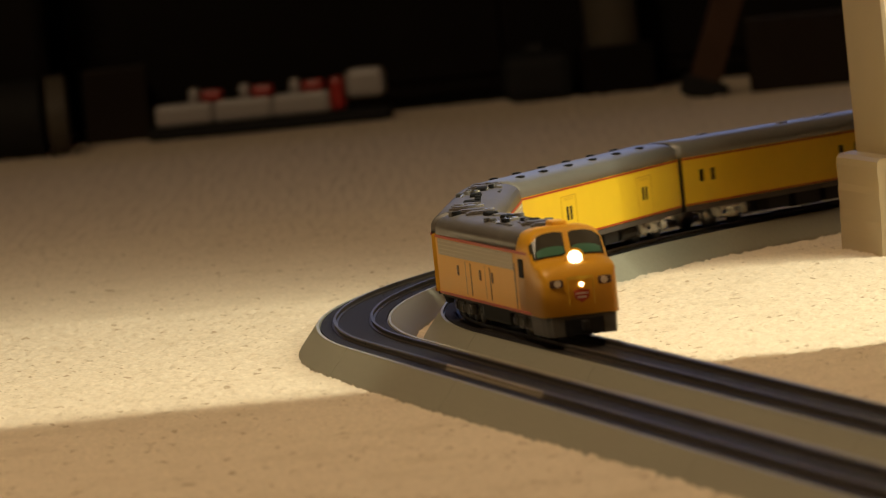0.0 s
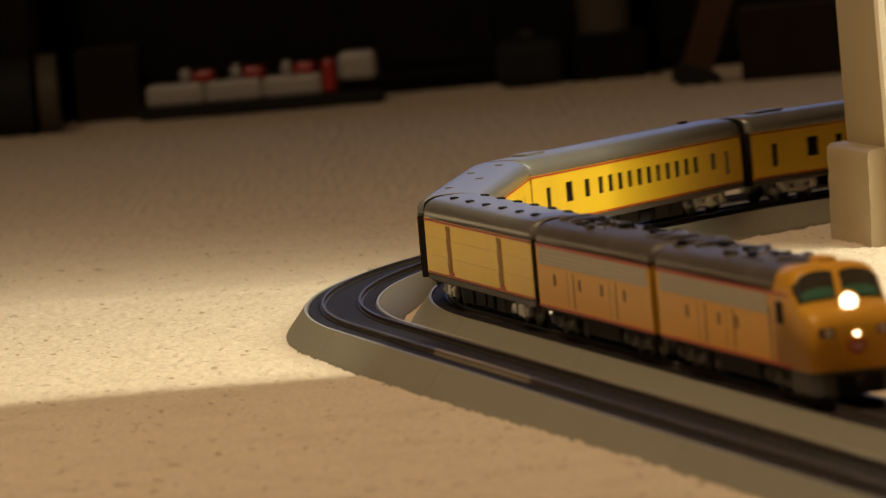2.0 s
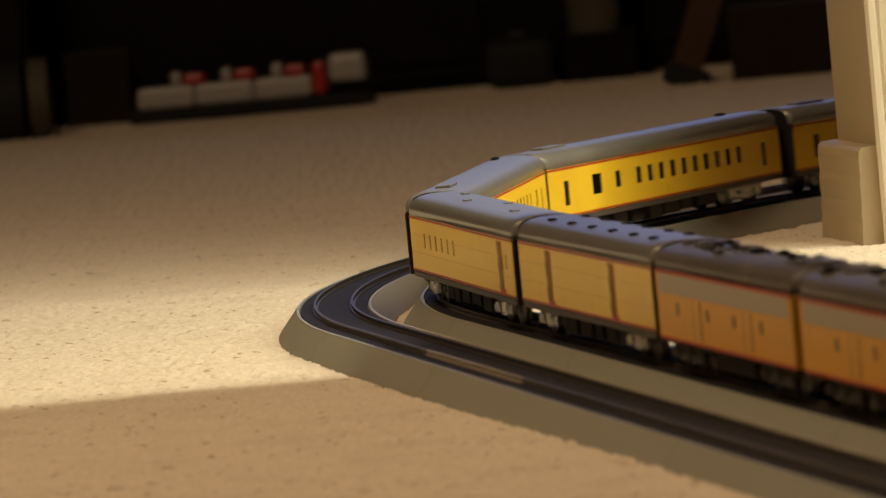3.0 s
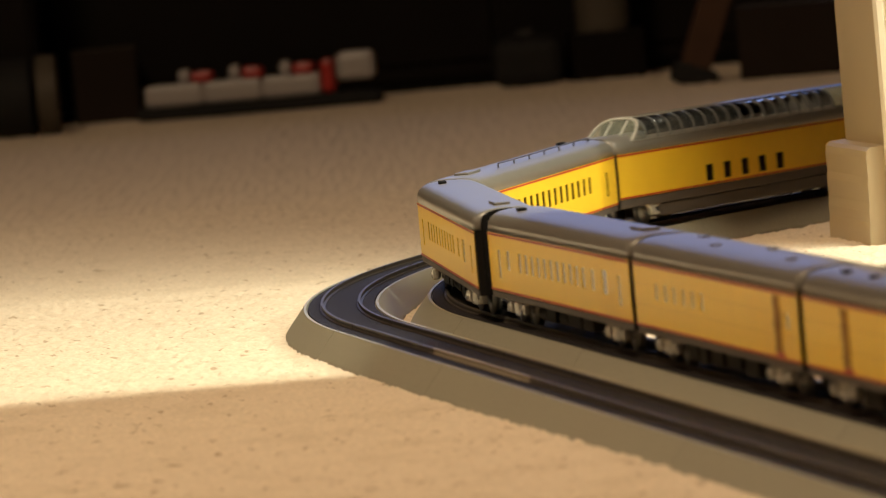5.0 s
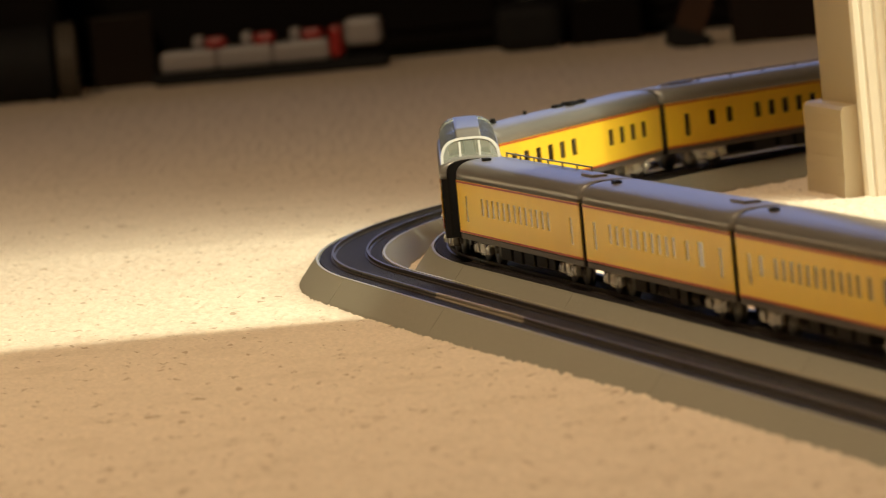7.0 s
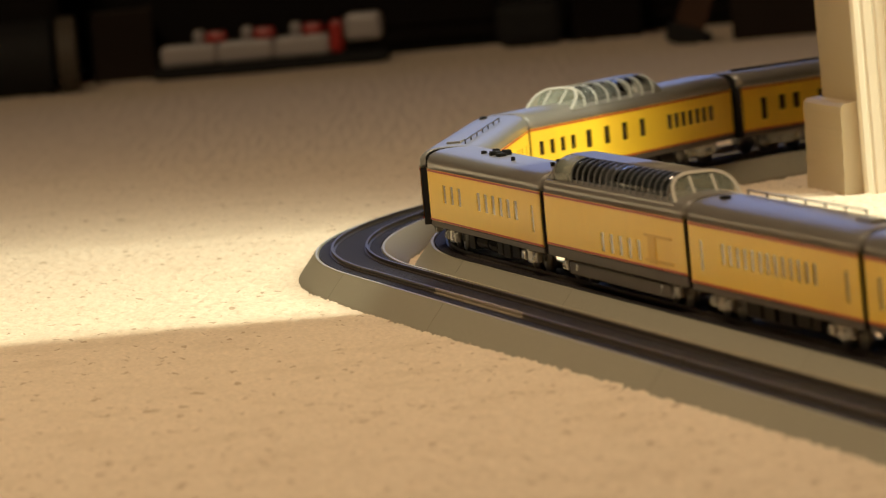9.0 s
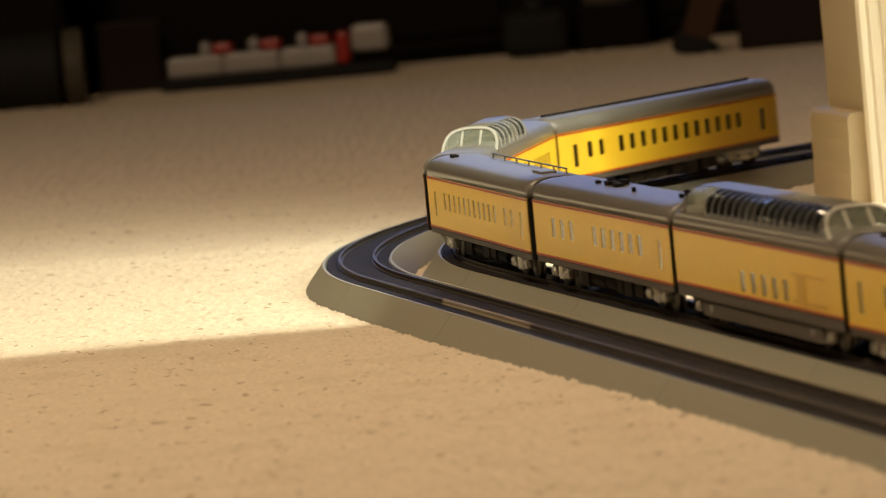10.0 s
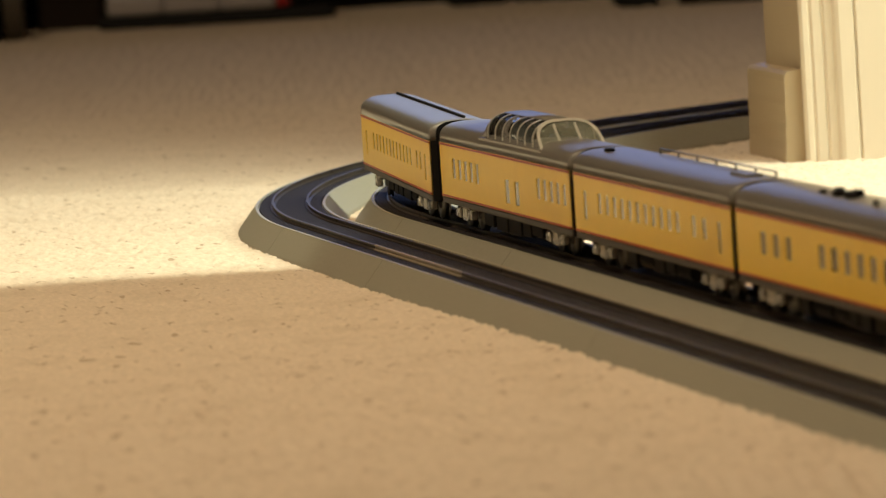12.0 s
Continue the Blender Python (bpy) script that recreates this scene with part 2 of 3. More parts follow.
def opening_post():
    """The end of a wall by the opening: plain end face with a baseboard, moulded casing on the side to the viewer."""
    ob = thing("door_casing", "cream painted door casing post with rounded baseboard block", "door casing", kind="structure")
    ob.matrix_world = pose(0.133, 2.107, 0, 0, 0, 0)
    lean = math.atan2(8, 57)
    turn = Matrix.Rotation(lean, 4, "Z")

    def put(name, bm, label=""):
        return part(name, bm, TRIM_LIT if name == "casing" else TRIM, ob, label)
    # end face: runs back from the corner
    bm = bmesh.new()
    box(bm, 0, 1900, 0, 54, -5, 2300, 0.6)
    bmesh.ops.transform(bm, matrix=turn, verts=bm.verts)
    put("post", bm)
    # baseboard on the end face, rounded top
    bm = bmesh.new()
    prof = [(-6.1, -5), (-5.9, 4.0), (-5.6, 6.5), (-5.7, 9.5), (-5.4, 12.0), (-5.5, 17.5), (-5.2, 19.5), (-5.3, 25.0), (-5.0, 27.0), (-4.0, 28.0), (0.4, 28.4), (0.4, -5)]
    loft(bm, [[(x, 1.2, z) for x, z in prof], [(x, 59, z) for x, z in prof]])
    bmesh.ops.transform(bm, matrix=turn, verts=bm.verts)
    put("baseboard", bm, "rounded baseboard end block")
    # moulded casing on the face towards the viewer, its lamplight put into a paler colour
    bm = bmesh.new()
    prof = [(0.0, 0.3), (0.0, -2.2), (1.0, -3.2), (2.6, -3.2), (3.2, -2.6), (4.0, -3.4), (6.4, -3.4), (7.0, -2.7), (7.8, -3.6), (10.0, -3.8),
            (10.8, -5.2), (12.0, -5.8), (16.2, -5.8), (16.8, -4.6), (17.4, -5.8), (40.0, -6.4), (41.0, -5.6), (41.0, 0.3)]
    loft(bm, [[(x, y, -5) for x, y in prof], [(x, y, 2300) for x, y in prof]])
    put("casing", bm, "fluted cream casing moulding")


def sweep(name, prof, s0, s1, radius, mat, parent, step=6.0, smooth=False, label=""):
    bm = bmesh.new()
    n = max(2, int(abs(s1 - s0) / step))
    rings = []
    for i in range(n + 1):
        s = s0 + (s1 - s0) * i / n
        ring = []
        for off, z in prof:
            (x, y), _ = on_track(s, radius, off)
            ring.append((x, y, z))
        rings.append(ring)
    loft(bm, rings)
    return part(name, bm, mat, parent, label, smooth)


def track(name, radius, label):
    ob = thing(name, label, "toy track", "model railway tracks")
    b = BED
    bed = [(-15.2, -2.0), (-15.2, 0.2), (-14.9, 0.7), (-10.2, b - 0.4), (-9.9, b + 0.05), (-9.2, b + 0.05), (-9.0, b - 0.7), (9.0, b - 0.7), (9.2, b + 0.05), (9.9, b + 0.05), (10.2, b - 0.4), (14.9, 0.7), (15.2, 0.2), (15.2, -2.0)]
    cuts = [1879, 1631, 1383, 1135, 887, 639, 391, 143, 0]
    arc = radius * BEND
    cuts += [-arc / 2, -arc] + [-arc - 248 * k for k in range(1, 8)]
    for s1, s0 in zip(cuts, cuts[1:]):
        sweep("roadbed", bed, s1 - 0.15, s0 + 0.15, radius, ROADBED, ob)
    joints = sorted(cuts + ([219, 107] if radius == R_OUT else []), reverse=True)
    for off in (-4.9, 4.9):
        rail = [(off - 0.75, b - 0.06), (off - 0.75, b + 0.15), (off - 0.2, b + 0.3), (off - 0.35, b + 0.85), (off - 0.35, b + 1.3), (off + 0.35, b + 1.3), (off + 0.35, b + 0.85), (off + 0.2, b + 0.3), (off + 0.75, b + 0.15), (off + 0.75, b - 0.06)]
        for s1, s0 in zip(joints, joints[1:]):
            clean = radius == R_OUT and off > 0 and (s1, s0) in ((219, 143), (143, 107))
            sweep("rail", rail, s1 - 0.25, s0 + 0.25, radius, CLEAN if clean else RAIL, ob, step=8)
    # ties, rounded off into one mesh: far too many to count
    verts, faces = [], []
    s = cuts[0] - 2
    while s > cuts[-1] + 2:
        i = len(verts)
        for ds in (-1.45, 1.45):
            for off, z in ((-8.9, b - 0.75), (-8.7, b - 0.05), (8.7, b - 0.05), (8.9, b - 0.75)):
                (x, y), _ = on_track(s + ds, radius, off)
                verts.append((x * MM, y * MM, z * MM))
        faces += [(i, i + 1, i + 2, i + 3), (i + 4, i + 7, i + 6, i + 5), (i, i + 4, i + 5, i + 1), (i + 1, i + 5, i + 6, i + 2), (i + 2, i + 6, i + 7, i + 3)]
        s -= 3.4
    me = bpy.data.meshes.new("tie_strip")
    me.from_pydata(verts, [], faces)
    me.materials.append(TIE)
    t = new("tie_strip", me)
    t.parent = ob
    tagged(t, "dark strip of many plastic ties", kind="stuff")
    return ob


# ---- the train: x forward, y to its left, z up from the rail head, millimetres ----
CAR_L, HALF_W, FLOOR_Z, BAND_Z, EAVE_Z, CROWN_Z = 159.2, 8.9, 4.9, 6.6, 21.0, 26.2
SHARED = {}
POSTBROWN = material("worn_brown_post", (0.30, 0.14, 0.02), 0.6, grain=0.4, scale=500)


def shared(name, build, mat, parent, m, smooth=False):
    """A part whose mesh is shared between alike pieces."""
    if name not in SHARED:
        bm = bmesh.new()
        build(bm)
        bmesh.ops.recalc_face_normals(bm, faces=bm.faces)
        for f in bm.faces:
            f.smooth = smooth
        me = bpy.data.meshes.new(name)
        bm.to_mesh(me)
        bm.free()
        me.materials.append(mat)
        SHARED[name] = me
    ob = new(name.split("__")[0], SHARED[name])
    ob.parent = parent
    ob.matrix_basis = m
    return ob


def at(x, y, z, rz=0):
    return pose(x * MM, y * MM, z * MM, 0, 0, rz)


def side_wall(bm, x0, x1, y, z0, z1, holes, thick):
    """A wall of a car with real openings (x, z, width, height) and their reveals."""
    xs = sorted({x0, x1, *[h[0] - h[2] / 2 for h in holes], *[h[0] + h[2] / 2 for h in holes]})
    zs = sorted({z0, z1, *[h[1] - h[3] / 2 for h in holes], *[h[1] + h[3] / 2 for h in holes]})
    inner = y - math.copysign(thick, y)

    def quad(*ps):
        bm.faces.new([bm.verts.new(Vector(p) * MM) for p in ps])
    for a, b in zip(xs, xs[1:]):
        for c, d in zip(zs, zs[1:]):
            mx, mz = (a + b) / 2, (c + d) / 2
            if any(abs(mx - h[0]) < h[2] / 2 and abs(mz - h[1]) < h[3] / 2 for h in holes):
                continue
            for yy in (y, inner):
                quad((a, yy, c), (b, yy, c), (b, yy, d), (a, yy, d))
    for hx, hz, w, h in holes:
        a, b, c, d = hx - w / 2, hx + w / 2, hz - h / 2, hz + h / 2
        quad((a, y, c), (b, y, c), (b, inner, c), (a, inner, c))
        quad((a, y, d), (b, y, d), (b, inner, d), (a, inner, d))
        quad((a, y, c), (a, y, d), (a, inner, d), (a, inner, c))
        quad((b, y, c), (b, y, d), (b, inner, d), (b, inner, c))
    quad((x0, y, z1), (x1, y, z1), (x1, inner, z1), (x0, inner, z1))
    quad((x0, y, z0), (x1, y, z0), (x1, inner, z0), (x0, inner, z0))


def roof_ring(x, k=1.0, w=HALF_W, eave=EAVE_Z, crown=CROWN_Z, n=12, drop=0.0):
    """A half round of roof at x, closed below; k pulls it in towards the ends."""
    ring = []
    for i in range(n + 1):
        a = math.pi * i / n
        c, s = math.cos(a), math.sin(a)
        ring.append((x, (w + 0.15) * k * math.copysign(abs(c) ** 0.72, c), eave + (crown - eave) * k * abs(s) ** 0.62 - drop))
    return ring


def wheel_shape(bm):
    cyl(bm, (0, 0, 0), (0, 1, 0), 4.1, 1.3, 20)
    cyl(bm, (0, -0.9, 0), (0, 1, 0), 4.55, 0.5, 20)
    cyl(bm, (0, 0.8, 0), (0, 1, 0), 1.4, 0.8, 12)


def truck(parent, x, axles, base, mat, label):
    """A bogie: side frames with springs and axle boxes, wheels on axles."""
    def build(bm):
        half = base / 2
        for sy in (-7.0, 7.0):
            s = 1 if sy > 0 else -1
            box(bm, -half - 2.5, half + 2.5, sy - 0.7, sy + 0.7, 3.9, 5.4, 0.3)
            box(bm, -half + 2.5, half - 2.5, sy - 0.7, sy + 0.7, 1.6, 2.7, 0.3)
            for k in range(axles):
                ax = -half + base * k / (axles - 1)
                box(bm, ax - 1.6, ax + 1.6, sy - 0.9 + 0.3 * s, sy + 0.9 + 0.3 * s, 1.7, 4.6, 0.35)
                cyl(bm, (ax, sy + 1.2 * s, 3.0), (0, 1, 0), 1.0, 0.7, 10)
            for k in range(axles - 1):
                mx = -half + base * (k + 0.5) / (axles - 1)
                for dx in (-1.2, 1.2):
                    cyl(bm, (mx + dx, sy + 0.5 * s, 3.2), (0, 0, 1), 0.7, 2.4, 8)
                box(bm, mx - 2.6, mx + 2.6, sy - 0.3 + 0.7 * s, sy + 0.3 + 0.7 * s, 1.3, 2.0, 0.15)
        box(bm, -2.2, 2.2, -6.5, 6.5, 3.2, 5.2, 0.4)
    ob = shared("truck__%d%s" % (axles, mat.name), build, mat, parent, at(x, 0, 0))
    ob["label"] = label
    for k in range(axles):
        ax = -base / 2 + base * k / (axles - 1)
        for sy in (-4.6, 4.6):
            shared("wheel", wheel_shape, STEEL, ob, at(ax, sy, 3.2, 0 if sy > 0 else 180), True)
    return ob


def stripes(ob, x0, x1, z_low, z_high):
    for z in (z_low, z_high):
        for sy in (-1, 1):
            bm = bmesh.new()
            y = sy * (HALF_W + 0.02)
            box(bm, x0, x1, y - 0.1, y + 0.1, z - 0.24, z + 0.24)
            part("stripe", bm, RED, ob, "thin red stripe")


def vent(bm, x, y, z, l=3.0, w=1.6, h=0.9):
    box(bm, x - l / 2, x + l / 2, y - w / 2, y + w / 2, z - 0.6, z + h, 0.25)


def underfloor(ob, seed):
    """Boxes and tanks that hang between the bogies."""
    r = random.Random(seed)
    x = -34.0
    while x < 30:
        w = r.uniform(7, 15)
        for sy in (-1, 1):
            bm = bmesh.new()
            y0, y1 = (2.5, 7.2) if sy > 0 else (-7.2, -2.5)
            if r.random() < 0.25:
                cyl(bm, (x + w / 2, sy * 5.2, 2.9), (1, 0, 0), 1.9, w, 12)
            else:
                box(bm, x, x + w, y0, y1, r.uniform(0.6, 1.8), 5.0, 0.3)
            part("equipment_box", bm, UNDER, ob)
        x += w + r.uniform(1.2, 4)


def passenger_car(label, windows, seed, skirt=BAND_Z, dome=None, roof_bits=(), length=CAR_L, wire=None, posts=(), seams=(), inner=None, hatches=()):
    """A streamlined car: pierced yellow sides, grey roof, red stripes, black diaphragms, silver bogies."""
    ob = thing("passenger_car", label, "model train", "train on the inner track")
    h = length / 2
    holes = {-1: list(windows), 1: list(windows if inner is None else inner)}
    for sy, name in ((-1, "side_wall"), (1, "side_wall")):
        bm = bmesh.new()
        side_wall(bm, -h, h, sy * HALF_W, skirt, EAVE_Z, holes[sy], 0.3)
        part(name, bm, YELLOW, ob, "yellow painted side")
    for sx in (-1, 1):
        bm = bmesh.new()
        box(bm, sx * h - 0.4, sx * h + 0.4, -HALF_W + 0.32, HALF_W - 0.32, FLOOR_Z, EAVE_Z - 0.05)
        part("end_wall", bm, UNDER, ob, "black car end")
        bm = bmesh.new()
        # ribbed black diaphragm hugging the end of the body
        for i in range(2):
            k = 0.78 if i == 0 else 0.70
            x0 = sx * (h + 0.42 + i * 0.4)
            ring = [(x0, -HALF_W * k, FLOOR_Z + 0.4)] + [(x0, -y, z) for _, y, z in roof_ring(0, k, drop=-(1 - k) * 4)] + [(x0, HALF_W * k, FLOOR_Z + 0.4)]
            ring2 = [(x0 + sx * 0.3, y, z) for _, y, z in ring]
            loft(bm, [ring, ring2])
        bellows = part("diaphragm", bm, BLACK, ob, "black ribbed diaphragm")
        bm = bmesh.new()
        for z in np.arange(FLOOR_Z + 1.5, EAVE_Z - 0.5, 1.7):
            for sy in (-1, 1):
                box(bm, min(sx * h, sx * (h + 1.0)), max(sx * h, sx * (h + 1.0)), sy * 5.6 - 0.7, sy * 5.6 + 0.7, z, z + 0.35)
        part("bellows_rib", bm, BOGIE, bellows, "grey rungs of the diaphragm")
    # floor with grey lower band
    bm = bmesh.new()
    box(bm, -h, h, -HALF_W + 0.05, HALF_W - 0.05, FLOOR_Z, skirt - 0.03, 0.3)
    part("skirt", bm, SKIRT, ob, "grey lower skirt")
    if windows:
        bm = bmesh.new()
        box(bm, -h + 8, h - 8, -5.2, 5.2, skirt - 0.1, 18.8, 0.5)
        part("seating", bm, SEAT, ob, "brown block of seats inside")
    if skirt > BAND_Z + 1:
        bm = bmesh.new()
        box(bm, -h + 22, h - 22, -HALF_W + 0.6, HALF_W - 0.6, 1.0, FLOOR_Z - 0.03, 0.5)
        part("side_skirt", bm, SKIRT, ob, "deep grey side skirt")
    stripes(ob, -h, h, skirt + 0.35, EAVE_Z - 0.5)
    # roof shell
    bm = bmesh.new()
    rings = [roof_ring(-h - 0.3, 0.93), roof_ring(-h + 0.8, 0.985), roof_ring(-h + 2)]
    rings += [roof_ring(x) for x in np.linspace(-h + 12, h - 12, 8)]
    rings += [roof_ring(h - 2), roof_ring(h - 0.8, 0.985), roof_ring(h + 0.3, 0.93)]
    loft(bm, rings)
    part("roof", bm, ROOF, ob, "grey rounded roof", True)
    for i, (x, y, l, w, t) in enumerate(roof_bits):
        bm = bmesh.new()
        z = EAVE_Z + (CROWN_Z - EAVE_Z) * math.sqrt(max(0.05, 1 - (y / HALF_W) ** 2)) - 0.3
        vent(bm, x, y, z, l, w, t)
        part("roof_vent", bm, BLACK if t > 1 else ROOF, ob)
    if wire:
        bm = bmesh.new()
        x0, x1 = wire
        box(bm, x0, x1, 3.6, 4.0, CROWN_Z + 0.9, CROWN_Z + 1.2)
        for x in np.linspace(x0 + 0.3, x1 - 0.3, 7):
            box(bm, x - 0.2, x + 0.2, 3.6, 4.0, CROWN_Z - 1.0, CROWN_Z + 1.0)
        part("roof_handrail", bm, STEEL, ob, "thin wire handrail along the roof")
    # panes, one for each opening
    for sy in (-1, 1):
        for x, z, w, hh in holes[sy]:
            p = shared("window_pane__%.1f_%.1f" % (w, hh), lambda bm: box(bm, -w / 2, w / 2, -0.06, 0.06, -hh / 2, hh / 2), PANE, ob, at(x, sy * (HALF_W - 0.2), z))
            p.visible_shadow = False
    for x in hatches:
        # sliding door on the inner side: fine edges, two small dark lights, a louvre above
        y = HALF_W + 0.03
        bm = bmesh.new()
        for dx in (-6.5, 6.5):
            box(bm, x + dx - 0.2, x + dx + 0.2, y - 0.08, y + 0.08, skirt + 1.0, EAVE_Z - 2.5)
        box(bm, x - 6.5, x + 6.5, y - 0.08, y + 0.08, EAVE_Z - 2.7, EAVE_Z - 2.4)
        slide = part("sliding_door", bm, OCHRE, ob, "fine ochre edges of a sliding door")
        for dx in (-1.5, 1.5):
            bm = bmesh.new()
            box(bm, x + dx - 0.8, x + dx + 0.8, y - 0.1, y + 0.1, 11.6, 15.4, 0.05)
            part("door_light", bm, UNDER, slide, "small dark door window")
        bm = bmesh.new()
        for k in range(3):
            box(bm, x - 4, x + 4, y - 0.08, y + 0.08, 17.3 + 0.5 * k, 17.5 + 0.5 * k)
        part("louvre", bm, OCHRE, slide)
    for x in posts:
        for sy in (-1,):
            y = sy * (HALF_W + 0.05)
            bm = bmesh.new()
            zs = np.linspace(skirt + 1.6, EAVE_Z - 1.2, 7)
            rings = []
            for k, z in enumerate(zs):
                a, b = x - 2.5 - 0.6 * math.sin(2.3 * k + x), x + 2.4
                rings.append([(a, y - 0.14, z), (b, y - 0.14, z), (b, y + 0.14, z), (a, y + 0.14, z)])
            loft(bm, rings)
            post = part("door_post", bm, POSTBROWN, ob, "worn brown door post")
            bm = bmesh.new()
            box(bm, x - 2.6, x + 4.2, y - 0.14, y + 0.3, skirt + 0.65, skirt + 1.55, 0.1)
            part("foot", bm, RED, post, "red foot of the post")
    for z in seams:
        for sy in (-1,):
            bm = bmesh.new()
            y = sy * (HALF_W + 0.01)
            box(bm, -h + 1, h - 1, y - 0.05, y + 0.05, z - 0.06, z + 0.06)
            part("seam", bm, OCHRE, ob, "dark line between side sheets")
    underfloor(ob, seed)
    if dome:
        dome_glass(ob, *dome)
    if dome and dome[3]:
        y = -HALF_W - 0.05
        bm = bmesh.new()
        box(bm, 40, 48, y - 0.1, y + 0.1, skirt + 1.2, 15.8, 0.05)
        door = part("service_door", bm, OCHRE, ob, "ochre service door")
        for z in (9.6, 15.6):
            bm = bmesh.new()
            box(bm, 36, 66, y - 0.08, y + 0.08, z - 0.35, z + 0.35)
            part("lettering_bar", bm, OCHRE, door, "ochre bar beside the door")
    bogies = [truck(ob, x, 2, 15.0, SILVER, "silver four wheel bogie") for x in (-h + 24, h - 24)]
    return ob, bogies, h - 24


def dome_glass(ob, x0, x1, ribs, long):
    """A glazed dome on the roof: side panes between pale ribs, an opaque crown, a raked front of three panes in a pale arched frame."""
    w, base, top = 8.1, 24.0, 30.8
    rake, tail = (8.5, 9.0) if long else (11.0, 9.0)

    def arc(x, a, lift=0.0, k=1.0):
        c, s = math.cos(a), math.sin(a)
        return (x, (w + lift) * math.copysign(abs(c) ** 0.66, c), base + ((top - base) * abs(s) ** 0.66 + lift * abs(s)) * k)

    def angles(a, b, n):
        return [math.pi * (a + (b - a) * i / n) for i in range(n + 1)]

    def shell(stations, a, b, n, lift, thick):
        """A curved sheet of that thickness between two angles."""
        bm = bmesh.new()
        rings = []
        for x, k in stations:
            rings.append([arc(x, t, lift, k) for t in angles(a, b, n)] + [arc(x, t, lift - thick, k) for t in angles(b, a, n)])
        loft(bm, rings)
        return bm
    back = x0 + tail
    front = x1 - rake
    body = [(back, 1.0), ((back + front) / 2, 1.0), (front, 1.0)]
    rear = [(x0, 0.06), (x0 + tail * 0.3, 0.45), (x0 + tail * 0.65, 0.85), (back, 1.0)]
    glazed = (x0 + (x1 - x0) * 0.2) if long else back
    # panes of both sides
    for a, b in ((0.03, 0.42), (0.58, 0.97)):
        g = part("dome_glazing", shell([(glazed, 1.0), (front, 1.0)], a, b, 6, -0.1, 0.2), SMOKED, ob, "smoked curved side glazing", True)
        g.visible_shadow = False
    part("dome_crown", shell([(back, 1.0), (front + 0.2, 1.0)], 0.41, 0.59, 8, 0.05, 0.4), ROOF, ob, "glossy grey crown of the dome", True)
    part("dome_tail", shell(rear, 0.0, 1.0, 14, 0.0, 0.4), ROOF, ob, "grey tapered rear of the dome", True)
    if long:
        for a, b in ((0.0, 0.42), (0.58, 1.0)):
            part("dome_side", shell([(back, 1.0), (glazed, 1.0)], a, b, 6, 0.0, 0.4), HOOD, ob, "pale plastic side of the dome", True)
    # ribs between the panes
    for x in np.linspace(glazed, front, ribs):
        for a, b in ((0.0, 0.42), (0.58, 1.0)):
            part("dome_rib", shell([(x - 0.45, 1.0), (x + 0.45, 1.0)], a, b, 6, 0.04, 0.3), RIB if long else FRAME, ob, "slim pale rib")

    # raked front: an arch in a sloping plane
    def face(a, k, out=0.0):
        x, y, z = arc(front, a, 0.0, 1.0)
        return (front + rake * (1 - k * (z - base) / (top - base)) + out, y * k, base + (z - base) * k + out * 0.6)
    bm = bmesh.new()
    loft(bm, [[face(t, 0.97, o) for t in angles(0, 1, 16)] for o in (-0.1, 0.1)])
    g = part("front_pane", bm, DOME, ob, "pale clear raked front panes")
    g.visible_shadow = False
    bm = bmesh.new()
    for a, b in ((0.0, 0.42), (0.58, 1.0)):
        # clear cheeks between the side panes and the arch
        loft(bm, [[arc(front, t) for t in angles(a, b, 6)], [face(t, 1.0) for t in angles(a, b, 6)]], closed=False)
    cheek = part("front_cheek", bm, DOME, ob, "clear cheek beside the raked front", True)
    cheek.visible_shadow = False
    bm = bmesh.new()
    loft(bm, [[arc(front, t, 0.05) for t in angles(0.41, 0.59, 6)], [face(t, 1.0, 0.1) for t in angles(0.41, 0.59, 6)]], closed=False)
    part("brow", bm, ROOF, ob, "grey brow over the raked front", True)
    bm = bmesh.new()
    loft(bm, [[face(t, 1.02, -0.1), face(t, 1.02, 0.3), face(t, 0.93, 0.3), face(t, 0.93, -0.1)] for t in angles(0, 1, 20)])
    frame_arch = part("front_arch", bm, FRAME, ob, "pale arched front frame")
    bm = bmesh.new()
    box(bm, x1 - 0.5, x1 + 0.4, -w, w, base - 0.6, base + 0.5, 0.15)
    part("front_sill", bm, FRAME, frame_arch)
    for y in (-2.7, 2.7):
        bm = bmesh.new()
        u = (top - base) * 0.86
        loft(bm, [[(x + dx, y + dy, z + dx * 0.6) for dx, dy in ((0.3, -0.3), (0.3, 0.3), (-0.1, 0.3), (-0.1, -0.3))] for x, z in ((x1, base), (front + rake * 0.10, base + u))])
        part("front_mullion", bm, FRAME, frame_arch)
    # coaming round the foot, and seats inside
    bm = bmesh.new()
    for sy in (-1, 1):
        box(bm, x0, x1, sy * w - 0.5, sy * w + 0.5, base - 2.0, base + 0.4, 0.2)
    part("dome_coaming", bm, ROOF, ob, "grey foot of the dome")
    x = x0 + tail + 3
    while x < front - 2:
        for y in (-3.6, 3.6):
            shared("dome_seat", lambda bm: (box(bm, -1.6, 1.6, -2.2, 2.2, -1.4, 0.6, 0.3), box(bm, -1.7, -0.8, -2.2, 2.2, 0.3, 2.6, 0.3)), SEAT, ob, at(x, y, 25.0))
        x += 7.0


